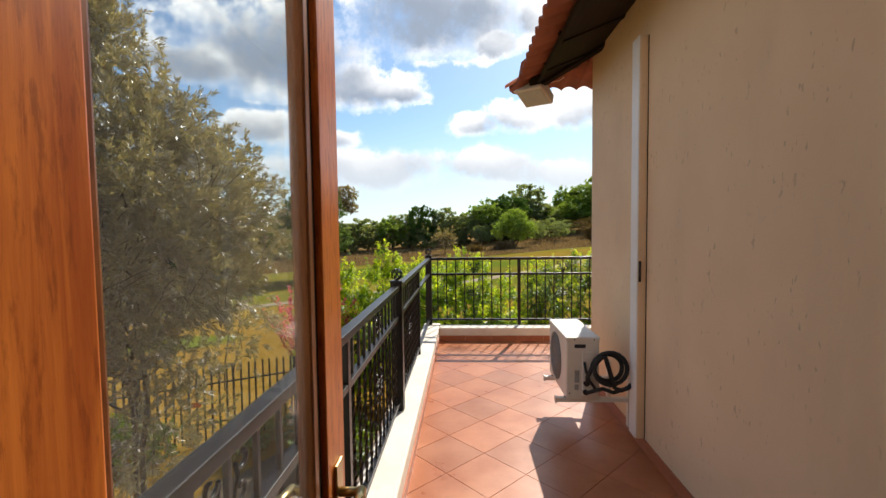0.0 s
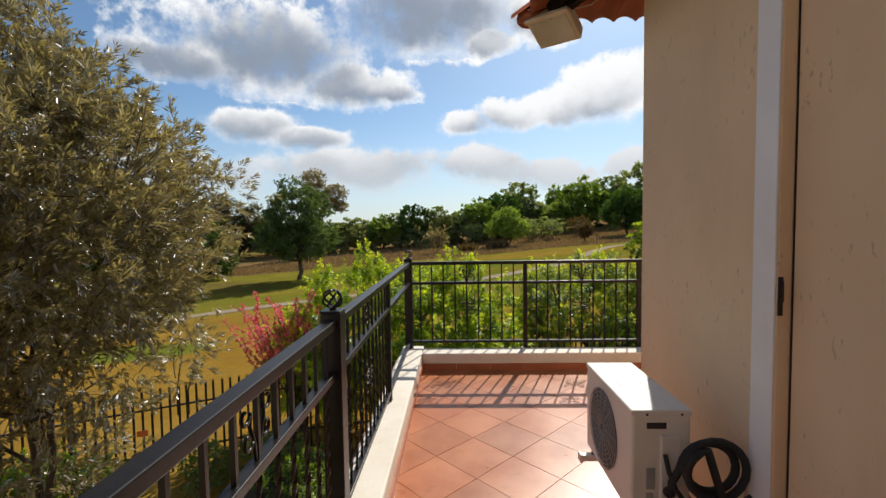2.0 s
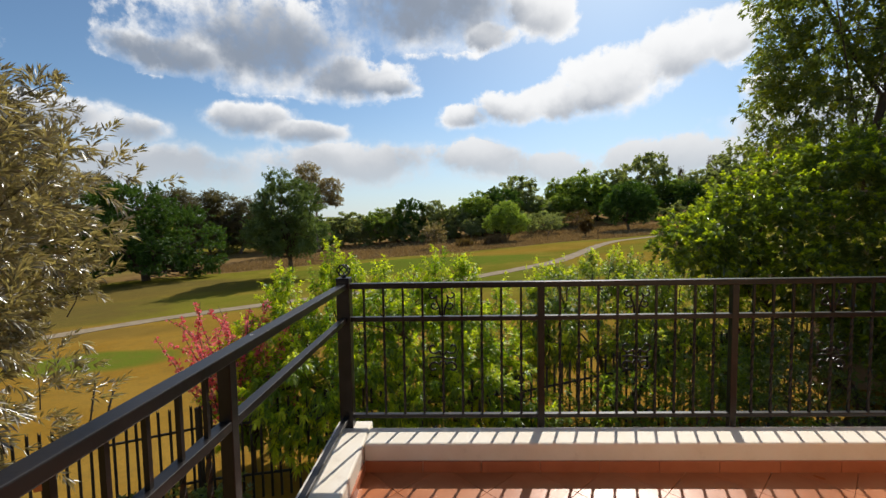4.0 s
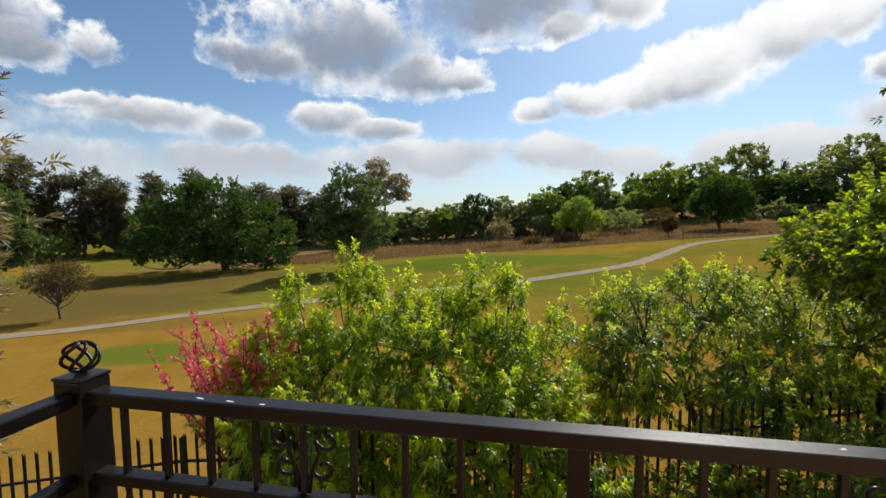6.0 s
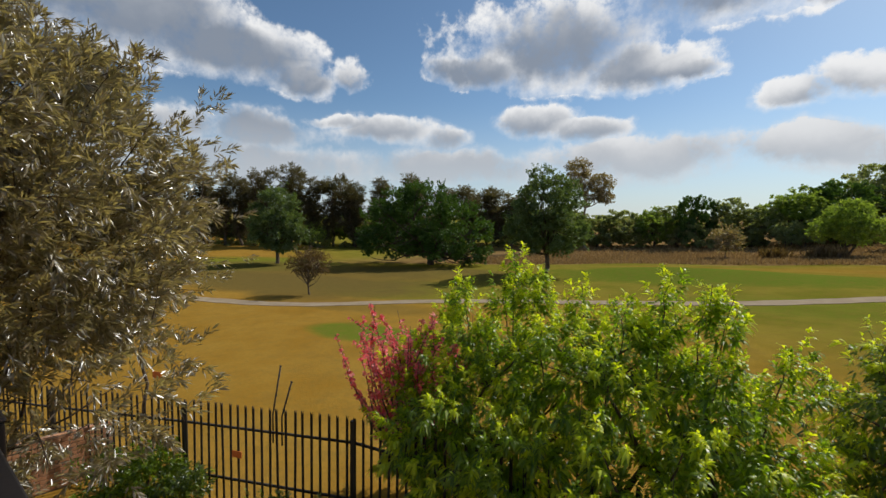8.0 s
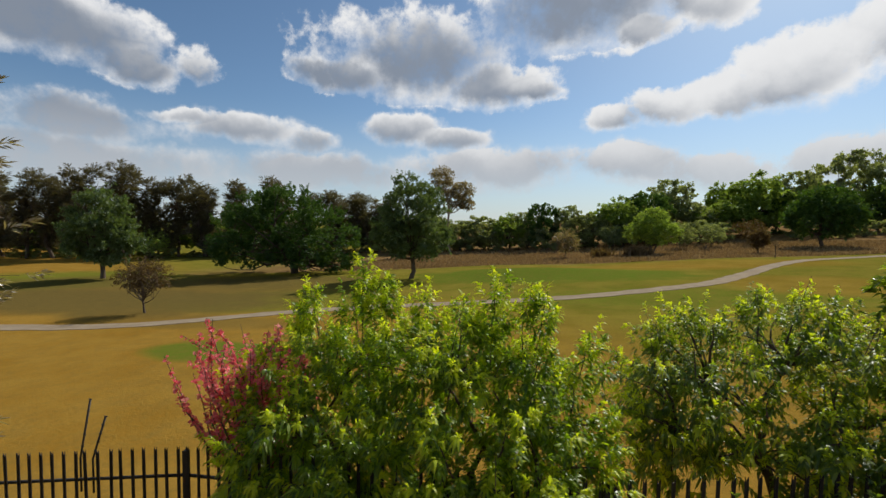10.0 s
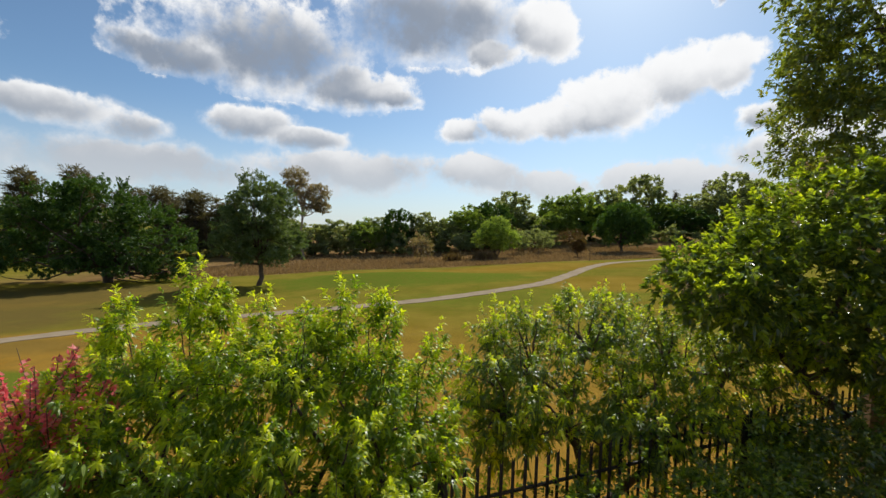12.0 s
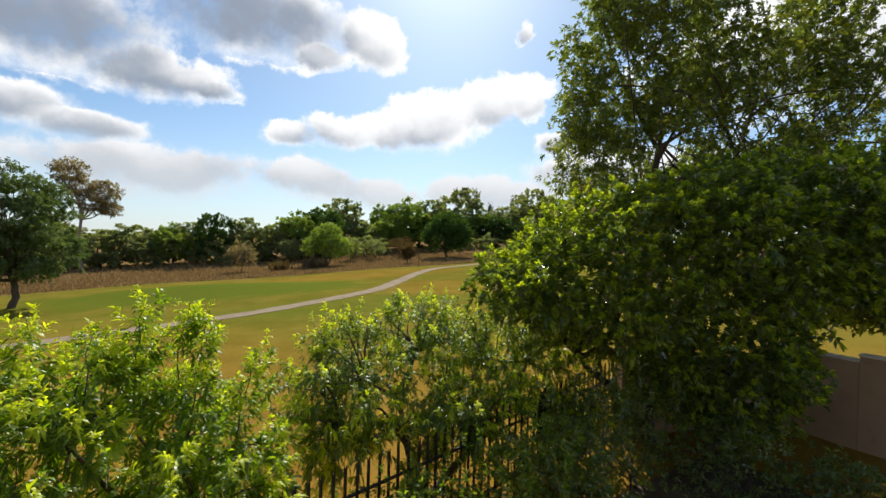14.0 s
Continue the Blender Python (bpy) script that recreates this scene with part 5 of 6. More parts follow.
def build_garden():
    gz = ground_z
    # two fruit trees by the fence
    a = (-1.0, 12.4, gz(-1, 12.4))
    blobs_a = [(-1.7, 0.0, 2.0, 1.45, 1.2, 1.0), (0.2, 0.0, 2.35, 1.5, 1.25, 1.05), (1.35, -0.2, 2.0, 1.1, 1.2, 1.0), (-2.5, -0.3, 1.35, 0.95, 0.9, 1.0), (2.3, -1.0, 1.15, 0.75, 0.7, 0.65), (-1.0, -1.1, 1.6, 1.5, 0.9, 1.0), (0.9, -1.1, 1.55, 1.3, 0.9, 1.0)]
    spires_a = [(-1.26, 0.0, 4.22, 1.1), (-0.92, 0.05, 4.02, 0.8), (-1.5, 0.1, 3.8, 0.7), (-2.23, 0.0, 3.76, 0.95), (-2.5, 0.1, 3.45, 0.7), (-0.18, 0.0, 3.8, 0.7), (-0.75, -0.1, 3.75, 0.9), (0.88, 0.05, 4.02, 0.8), (1.35, 0.2, 3.95, 0.7), (1.55, 0.1, 3.85, 0.6), (2.15, 0.0, 3.4, 0.7), (-3.1, -0.2, 2.7, 0.7), (0.45, -0.2, 3.65, 0.6)]
    headed_tree("fruit_tree", "leafy fruit tree with bright yellow-green drooping leaves", a, 6, 1.5, blobs_a, 0.50, 10, 0.36, 32, 0.15, 0.031, PEACH_LEAF, PEACH_TIP, BARK, 11,
                "fruit trees by the fence", spires_a, 6, low=0.35, core=0.75, sag=0.7, fan=0.15, hub=True, tip_from=0.5)
    b = (4.0, 13.7, gz(4, 13.7))
    blobs_b = [(-1.2, 0, 2.15, 1.1, 1.1, 0.95), (-0.2, 0.1, 2.55, 1.1, 1.1, 0.85), (1.1, 0.1, 2.3, 1.2, 1.1, 0.85), (2.1, 0.0, 2.2, 0.9, 1.0, 0.8), (-1.6, -0.3, 1.55, 0.75, 0.8, 0.8), (0.2, -0.7, 1.8, 1.2, 0.8, 0.8), (2.5, -0.5, 1.5, 0.6, 0.7, 0.7)]
    spires_b = [(-0.6, 0.1, 3.6, 0.5), (-1.9, 0.0, 3.0, 0.5), (-1.4, 0.1, 3.3, 0.45), (0.2, 0.0, 3.4, 0.4), (1.6, 0.1, 3.15, 0.4), (2.3, 0.0, 3.05, 0.45)]
    headed_tree("fruit_tree", "leafy fruit tree with an open crown and dark stems", b, 5, 1.5, blobs_b, 0.46, 9, 0.36, 28, 0.135, 0.029, PEACH_LEAF_DEEP, PEACH_TIP, BARK, 12,
                "fruit trees by the fence", spires_b, 26, low=0.6, core=0.6, skip=0.14, radius=0.07, sag=0.75, tip_from=0.6, fan=0.16, hub=True)
    # flowering shrub: long shoots set with pink blossom
    rng = np.random.default_rng(5)
    foot = (-3.7, 11.75, gz(-3.7, 11.75))
    shrub = thing("blossom_tree", "slender ornamental tree covered in pink blossom", "tree", "", "", foot)
    bm = bmesh.new()
    pos, way = [], []
    for k in range(46):
        ang, out_r = rng.uniform(0, 2 * math.pi), rng.uniform(0.15, 1.0) ** 0.6
        tip = Vector((math.cos(ang) * out_r * 1.45 - 0.35, math.sin(ang) * out_r * 0.8, 2.0 + rng.uniform(0.2, 1.6) * (1.15 - 0.45 * out_r)))
        pts = limb(bm, (rng.normal() * 0.05, rng.normal() * 0.05, 0.5), tip, 0.02, 0.004, rng, 0.07, 5, 6)
        for _ in range(85):
            t = rng.uniform(2.2, 5.95)
            q = pts[int(t)].lerp(pts[int(t) + 1], t - int(t))
            pos.append(np.array(q) + rng.normal(size=3) * 0.018)
            way.append(rng.normal(size=3) + np.array([0, 0, 0.3]))
    limb(bm, (0, 0, -0.1), (0, 0, 0.55), 0.05, 0.04, rng, 0.03, 8, 3)
    part("trunk", bm, BARK, shrub)
    part("crown", leaf_mesh("blossom", np.array(pos), np.array(way), 0.075, 0.065, rng), BLOSSOM, shrub, "clusters of pink blossom")
    # tall grey-green tree beside the balcony
    blobs = [(0, 0, 5.2, 2.1, 2.15, 1.5), (0.0, 0.0, 4.3, 2.0, 2.05, 1.3), (-0.1, 0.0, 6.3, 1.3, 1.35, 1.1), (-0.2, 0, 7.3, 0.65, 0.7, 1.0), (-0.2, 0, 8.3, 0.35, 0.35, 0.9), (0.2, -0.6, 2.2, 1.3, 1.2, 0.9), (-1.4, -0.6, 4.6, 1.7, 1.7, 1.9), (-1.0, -1.3, 3.2, 1.5, 1.4, 1.2), (0.4, 0.9, 3.2, 1.2, 1.1, 0.8)]
    tree("olive_tree", "tall grey-green tree with narrow glinting leaves", "tree", (-5.1, 6.6, gz(-5.1, 6.6)), 2, 2.7, blobs, 20000, 24, 0.22, 0.10, 0.019, OLIVE_LEAF, BARK, 21,
         sag=0.1, rise=0.55, gap=0.1, gap_scale=1.3, inner=0.68, droop=0.0, spread=0.55, radius=0.05, limbs=16, twigs=900, twig_r=0.004, clump=0.12, each=6, thin=(2.9, 4.7))
    # broad evergreen and the tall tree behind it, by the garden wall
    blobs = [(-3.3, 0.2, 3.55, 0.95, 1.1, 0.62), (-2.2, 0.3, 3.9, 1.2, 1.4, 0.95), (-1.0, 0.2, 4.35, 1.5, 1.6, 1.15), (-1.3, -0.1, 3.35, 1.6, 1.5, 1.15), (0.3, -0.7, 2.2, 1.7, 1.5, 1.3), (0.5, -0.8, 1.9, 1.2, 1.2, 1.1), (0.6, -0.5, 4.1, 2.1, 1.9, 1.8), (2.4, -1.2, 4.7, 1.9, 1.8, 1.5), (4.2, -1.8, 4.6, 1.9, 1.9, 1.8)]
    headed_tree("evergreen_tree", "dense broad evergreen tree with glossy dark leaves", (9.1, 13.0, gz(9.1, 13.0)), 3, 1.8, blobs, 0.36, 9, 0.18, 20, 0.125, 0.048, EVERGREEN_LEAF, EVERGREEN_TIP, BARK, 31,
                low=0.5, radius=0.10, fan=0.14, core=0.6, sag=0.25, rise=0.5, tip_from=0.55, hub=True, spokes=False, plain=True, bloom=DRY_BLOOM)
    blobs = [(-0.4, 0, 7.2, 3.0, 2.6, 2.8), (-0.4, 0, 10.5, 2.7, 2.4, 2.8), (-1.9, -0.3, 6.4, 1.6, 1.5, 1.5), (-2.0, -0.3, 8.3, 1.5, 1.4, 1.4), (-1.7, -0.3, 10.2, 1.5, 1.4, 1.5), (-1.2, 0, 12.2, 1.5, 1.4, 1.5), (0.0, 0, 13.2, 2.5, 2.3, 2.6), (3.0, -2.0, 5.0, 4.0, 3.0, 2.6), (7.0, -4.5, 5.0, 3.4, 3.0, 2.8), (2.6, -1.2, 8.5, 2.6, 2.6, 2.8), (3.0, -1.2, 11.5, 2.4, 2.4, 2.6), (5.2, -3.0, 8.0, 2.6, 2.6, 3.2), (5.5, -3.0, 11.5, 2.4, 2.4, 2.6), (0.2, 0, 15.0, 1.3, 1.3, 1.6), (7.5, -4.5, 9.0, 2.6, 2.6, 4.0)]
    tree("tall_tree", "tall tree with several reddish stems and light-pierced foliage", "tree", (13.0, 17.2, gz(13, 17.2)), 5, 6.5, blobs, 15500, 13, 0.30, 0.15, 0.062, TALL_LEAF, BARK, 33,
         sag=0.2, rise=0.4, gap=0.08, gap_scale=0.7, inner=0.55, droop=0.2, radius=0.13, limbs=26, twigs=300, twig_r=0.008, clump=0.2, each=5, tip_mat=TALL_TIP)
    tree("slender_tree", "slender young tree with a bare thin stem", "tree", (-11.6, 10.4, gz(-11.6, 10.4)), 1, 2.6, [(0, 0, 3.6, 0.9, 0.9, 1.0), (0.4, 0, 2.7, 0.7, 0.6, 0.5)], 220, 14, 0.3, 0.1, 0.024, OLIVE_LEAF, BARK, 41,
         gap=0.3, inner=0.3, radius=0.045, limbs=10, twigs=30)
    # low shrubs under the railing and along the fence
    spots = [(-1.7, 7.9, 0.8, 0.9), (-2.6, 8.7, 0.9, 0.8), (-3.6, 9.6, 0.8, 0.75), (-4.9, 9.6, 0.6, 0.6), (-1.4, 5.6, 0.7, 1.0), (-1.6, 3.9, 0.8, 1.0), (-1.7, 2.2, 0.8, 1.0), (-8.3, 8.7, 0.7, 0.7),
             (0.2, 9.6, 0.8, 0.8), (2.3, 10.1, 0.9, 0.9), (4.6, 11.3, 1.1, 1.7), (6.4, 12.2, 1.2, 1.9), (7.4, 12.2, 1.1, 1.7), (5.6, 10.2, 0.8, 0.8), (8.6, 11.0, 1.1, 1.3), (9.6, 10.0, 0.9, 0.8), (3.0, 11.3, 0.9, 1.4), (5.5, 11.5, 1.0, 1.5), (-6.9, 9.35, 0.45, 0.6), (-7.6, 9.1, 0.55, 0.9)]
    for k, (x, y, r, h) in enumerate(spots):
        tree("shrub", "low leafy garden shrub", "shrub", (x, y, gz(x, y)), 3, 0.25, [(0, 0, h * 0.55, r, r, h * 0.6), (r * 0.4, r * 0.2, h * 0.75, r * 0.6, r * 0.6, h * 0.45)], int(330 * h), 13, 0.16, 0.08, 0.034,
             (EVERGREEN_LEAF, PEACH_LEAF_DEEP)[k % 3 == 1], BARK, 60 + k, "garden shrubs", rise=0.8, gap=0.2, inner=0.4, radius=0.025, limbs=8)


def build_far_trees():
    gz = ground_top

    def place(kind, x, y, *args, **kw):
        return tree(kind, args[0], "tree", (x, y, gz(x, y)), *args[1:], **kw)

    oak = [(0, 0, 6.4, 6.2, 6, 4.9), (-5.5, 0, 4.8, 5.2, 5, 3.8), (5.5, 0, 4.8, 5.2, 5, 3.8), (-8.6, 0, 3.1, 2.8, 3.5, 2.3), (8.6, 0, 3.3, 2.6, 3.5, 2.4), (-4, -3, 3.2, 5, 3, 1.9), (4, -3, 3.2, 5, 3, 1.9), (-2.2, -3, 7.2, 3.8, 3.5, 3.3), (3, -3, 6.4, 4.2, 3.5, 3.4), (1, 0, 9.6, 3.0, 3, 2.0)]
    place("oak_tree", -36.6, 54, "broad spreading dark green oak on the lawn", 1, 2.6, [(q[0] - 1.6, *q[1:]) for q in oak], 6400, 15, 0.42, 0.25, 0.15, OAK_LEAF, BARK, 101, sag=0.1, gap=0.1, gap_scale=0.35, inner=0.75, radius=0.5, limbs=26, clump=0.4, each=14)
    crown = [(0, 0, 5.3, 4.1, 3.9, 3.0), (0, 0, 7.5, 3.3, 3.2, 2.7), (-1.7, 0, 4.2, 2.5, 2.6, 1.6), (1.9, 0, 4.3, 2.4, 2.6, 1.6), (0.1, 0, 9.2, 2.0, 2.0, 1.6)]
    place("plane_tree", -17.2, 48.2, "upright rounded green tree on the lawn", 1, 2.4, crown, 5600, 13, 0.34, 0.19, 0.10, PLANE_LEAF, BARK, 102, gap=0.02, gap_scale=0.5, inner=0.7, radius=0.26, limbs=22, clump=0.26, each=14)
    crown = [(0, 0, 5.4, 3.9, 3.6, 2.8), (0, 0, 8.0, 3.0, 3, 2.8), (1.6, 0, 4.0, 2.4, 2.4, 1.6), (-1.8, 0, 4.2, 2.2, 2.2, 1.6)]
    place("lawn_tree", -57, 43, "dark green rounded tree on the lawn", 1, 2.4, crown, 4200, 8, 0.5, 0.32, 0.19, PLANE_LEAF, BARK, 103, gap=0.15, gap_scale=0.5, inner=0.7, radius=0.3, limbs=18, clump=0.35, each=14)
    crown = [(-0.9, 0, 2.5, 1.1, 1.1, 0.8), (0.9, 0, 2.6, 1.2, 1.1, 0.8), (0, 0, 3.0, 1.2, 1.1, 0.65)]
    place("sparse_tree", -27.9, 27.3, "small thin-leaved tree with forked brown stems", 2, 1.0, crown, 750, 8, 0.4, 0.16, 0.05, RUST_LEAF, BARK, 104, gap=0.4, gap_scale=1.0, inner=0.3, radius=0.07, limbs=26, twigs=60, twig_r=0.012)
    crown = [(0, 0, 3.7, 2.8, 2.6, 1.9), (0, 0, 5.3, 2.0, 2, 1.5), (-2.0, 0, 3.4, 1.7, 1.7, 1.3), (2.1, 0, 3.5, 1.7, 1.7, 1.3)]
    place("young_tree", 9.4, 81.5, "small light green tree in the dry grass", 3, 1.4, crown, 1300, 8, 0.7, 0.36, 0.2, BRIGHT_WOOD_LEAF, BARK, 105, gap=0.4, gap_scale=0.7, inner=0.6, radius=0.14, limbs=14)
    crown = [(0, 0, 4.8, 4.6, 4.2, 3.0), (0, 0, 6.8, 3.4, 3.2, 2.2), (-2.5, 0, 4.2, 2.2, 2.2, 1.7), (2.6, 0, 4.3, 2.2, 2.2, 1.7)]
    place("round_tree", 34.5, 90, "rounded green tree beside the path", 1, 2.0, crown, 2000, 8, 0.8, 0.45, 0.26, OAK_LEAF, BARK, 106, gap=0.3, gap_scale=0.5, inner=0.7, radius=0.28, limbs=16)
    # small shrubs in the dry belt
    for k, (x, y, h, w, mat) in enumerate([(-3.4, 76.4, 4.1, 3.4, GUM_LEAF), (3.4, 93, 4.2, 4.0, HAZY_WOOD_LEAF), (15, 92, 4.4, 3.2, HAZY_WOOD_LEAF), (20, 93, 3.8, 4.0, HAZY_WOOD_LEAF), (26, 95, 4.2, 5.0, RUST_LEAF), (-85, 69.8, 6.0, 7.2, BRIGHT_WOOD_LEAF), (22.5, 78, 3.2, 1.8, RUST_LEAF)]):
        crown = [(0, 0, h * 0.68, w * 0.5, w * 0.5, h * 0.32), (w * 0.15, 0, h * 0.5, w * 0.4, w * 0.4, h * 0.25)]
        place("small_tree", x, y, "small thin tree in the long dry grass", 2, h * 0.35, crown, 420, 7, 0.5, 0.3, 0.15, mat, BARK, 120 + k, gap=0.4, inner=0.4, radius=0.06, limbs=10)
    for k, (x, y) in enumerate([(21.6, 69.1), (15.3, 74.0)]):
        place("sapling", x, y, "bare thin sapling beside the path", 1, 1.6, [(0, 0, 2.1, 0.5, 0.5, 0.6)], 40, 3, 0.3, 0.12, 0.05, RUST_LEAF, BARK, 140 + k, gap=0, radius=0.05, limbs=6)

    # woodland models, copied along the far edge
    models = []
    shapes = [
        ([(0, 0, 6, 4.6, 4.5, 3.6), (-2, 0, 4, 3.4, 3.4, 2.6), (2.2, 0, 4.5, 3.2, 3.2, 2.6), (0.5, 0, 8, 2.6, 2.6, 2.0)], HAZY_WOOD_LEAF),
        ([(0, 0, 5.5, 4.4, 4, 3.6), (1.5, 0, 7.6, 2.8, 2.8, 2.4), (-2.4, 0, 4.2, 2.8, 3, 2.6), (0, -1, 3, 4.2, 3, 2.2)], HAZY_WOOD_LEAF),
        ([(0, 0, 5.0, 4.6, 4, 3.8), (-1.4, 0, 7.4, 2.6, 2.8, 2.4), (2.4, 0, 4.6, 2.6, 3, 3.0)], BRIGHT_WOOD_LEAF),
        ([(0, 0, 6.4, 4.8, 4.4, 3.4), (0, 0, 3.2, 4.4, 4, 2.6), (2.6, 0, 7.4, 2.2, 2.4, 1.9), (-2.4, 0, 7.6, 2.4, 2.4, 2.0)], OAK_LEAF),
    ]
    for k, (crown, mat) in enumerate(shapes):
        models.append(tree("woodland_tree", "dark green woodland tree at the edge of the course", "tree", (0, 300 + k * 15, gz(0, 300)), 1, 2.2, crown, 1700, 10, 0.34, 0.34, 0.24, mat, BARK, 200 + k,
                           "woodland edge", gap=0.0, gap_scale=0.45, inner=0.84, radius=0.25, limbs=10, clump=0.26, each=8))
    row = [(-27, 98, 6.6, 10), (-22.2, 99, 7.6, 9.9), (-16.5, 99, 7.4, 8.6), (-9.4, 98, 9.2, 6.7), (-3.7, 99, 8.4, 7.2), (-0.7, 98, 7.1, 8.2), (4.5, 100, 9.5, 10.7), (10.6, 104, 10.2, 9.8),
           (15.6, 116, 12.8, 13), (21.5, 112, 7.6, 10.4), (28, 122, 11.5, 8), (32.8, 116, 12.7, 14.6), (43.6, 124, 13.2, 11.2), (54.4, 132, 18.2, 14.8), (57.6, 124, 10.7, 11), (61.6, 120, 9.2, 13), (76.9, 125, 17.8, 16),
           (-34, 99, 8.8, 10), (-42, 99, 9.2, 10), (-50, 100, 9.0, 10), (-13, 101, 7.5, 9), (7, 108, 8.5, 11), (26, 112, 8, 12), (38, 120, 9.5, 12), (49, 126, 10.5, 12), (68, 124, 12, 14), (88, 126, 16, 16), (100, 120, 15, 16), (114, 118, 16, 18),
           (-140, 68, 9, 14), (-128, 72, 8.5, 14), (-118, 74, 9, 13), (-108, 78, 8.5, 13), (-99, 82, 9, 13), (-90, 88, 9.5, 13), (-81, 94, 9, 12), (-72, 98, 9.5, 12), (-63, 101, 9, 12), (-56, 102, 9, 11), (-150, 60, 10, 15), (-160, 48, 10, 15)]
    for k, (x, y, h, w) in enumerate(row):
        m = Matrix.LocRotScale((x, y, gz(x, y) - 0.2), Euler((0, 0, k * 2.4)), (w / 9.4, w / 9.4, h / 9.7))
        copy_thing(models[k % 4 if k not in (11, 22) else 2], m)
    bushes = [tree("woodland_bush", "dark leafy bush at the foot of the woodland", "bush", (0, 360 + k * 15, gz(0, 360)), 2, 1.0, shapes[k][0], 380, 8, 0.6, 0.75, 0.5, HAZY_WOOD_LEAF, BARK, 230 + k,
                   "woodland undergrowth", gap=0.1, gap_scale=0.45, inner=0.72, radius=0.2, limbs=8, clump=0.42, each=12) for k in range(2)]
    for k in range(46):
        x = -112 + k * 4.9 + 1.6 * math.sin(k * 5.1)
        y = (96 if x > -50 else 62 + (x + 112) * 0.55) + 1.2 * math.sin(k * 2.3) + max(0, x - 5) * 0.28
        s = 0.42 + 0.12 * math.sin(k * 1.9)
        copy_thing(bushes[(k * 7) % 2], Matrix.LocRotScale((x, y, gz(x, y) - 0.5), Euler((0, 0, k * 1.3)), (s * 1.15, s, s * (0.9 if x > -50 else 0.6))))
    for o in models + bushes:
        for c in list(o.children):
            bpy.data.objects.remove(c)
        bpy.data.objects.remove(o)
    # dusky tall pines on the far left
    pines = []
    for k in range(3):
        r = np.random.default_rng(300 + k)
        crown = [(r.normal() * 1.0, r.normal() * 0.9, z, r.uniform(0.6, 1.3), 1.1, r.uniform(1.0, 1.9)) for z in (3, 4.2, 5.4, 6.5, 7.5, 8.4, 9.2, 10, 11, 12, 13, 14, 15, 16, 17)]
        pines.append(tree("pine_tree", "tall dusky pine with bare trunk and airy foliage", "tree", (0, 400 + k * 15, 0), 1, 12.0, crown, 800, 10, 1.0, 0.75, 0.12, PINE_LEAF, BARK, 310 + k,
                          "pines behind the course", gap=0, gap_scale=0.5, inner=0.15, rise=1.8, radius=0.26, limbs=22, spread=0.5))
    row = [(-133, 60, 13.8), (-116.5, 60, 18.2), (-110.4, 62, 18.8), (-104.6, 64, 16.7), (-98.8, 66, 19.3), (-92.8, 70, 20.5), (-89.4, 74, 17.3), (-87, 78, 17.8), (-81, 80, 16.6), (-76.3, 84, 17.4), (-69.6, 88, 17.6), (-54.7, 92, 14.7),
           (-50.6, 94, 14), (-46, 95, 12.5), (-108, 68, 15), (-96, 73, 16), (-84, 82, 15), (-63, 90, 14.5), (-122, 64, 15), (-73, 92, 15), (-58, 96, 13)]
    for k, (x, y, h) in enumerate(row):
        copy_thing(pines[k % 3], Matrix.LocRotScale((x, y, gz(x, y) - 0.2), Euler((0, 0, k * 1.7)), (1.3, 1.3, h / 18.6)))
    for o in pines:
        for c in list(o.children):
            bpy.data.objects.remove(c)
        bpy.data.objects.remove(o)
    crown = [(-2.0, 0, 16.2, 2.4, 2, 1.7), (-1.0, 0, 13.8, 2.2, 2, 1.2), (2.4, 0, 13.2, 2.6, 2, 1.4), (1.6, 0, 11.0, 2.4, 2, 1.0), (3.4, 0, 10.4, 1.6, 1.5, 0.9)]
    place("gum_tree", -28.3, 94, "tall pale gum tree with sparse umbrella crowns", 1, 9.0, crown, 1500, 8, 0.6, 0.4, 0.16, GUM_LEAF, BARK_PALE, 330, gap=0.25, inner=0.4, radius=0.28, limbs=20)
    for k, (x, y, h) in enumerate([(69.9, 140, 14.5), (78.9, 140, 17.6)]):
        crown = [(0, 0, h * z, h * 0.17 * (1.15 - z), h * 0.17 * (1.15 - z), h * 0.05) for z in (0.35, 0.48, 0.6, 0.72, 0.83, 0.93)]
        place("conifer", x, y, "tall dark layered conifer above the woodland", 1, h * 0.85, crown, 500, 7, 0.7, 0.5, 0.16, PINE_LEAF, BARK, 340 + k, rise=0.1, gap=0.2, inner=0.3, radius=0.2, limbs=10)
    # long dry grass, too fine to count
    rng = np.random.default_rng(77)
    n = 42000
    x = rng.uniform(-36, 60, n)
    y0 = 66 + 13 * np.tan(np.clip(x, -50, 60) * 0.018)
    y = y0 + rng.uniform(0, 1, n) ** 1.3 * (100 - y0)
    z = -3.1 + 3.6 * np.tanh(x / 60) + 0.05 * np.maximum(0, y - 85) - 0.05
    way = np.stack([rng.normal(size=n) * 0.35, rng.normal(size=n) * 0.35, np.ones(n)], -1)
    me = leaf_mesh("long_grass", np.stack([x, y, z], -1), way, 0.40, 0.13, rng, fold=0.1)
    tagged(part("long_grass", me, DRY_GRASS), "belt of long dry brown grass", "grass", "", "stuff")
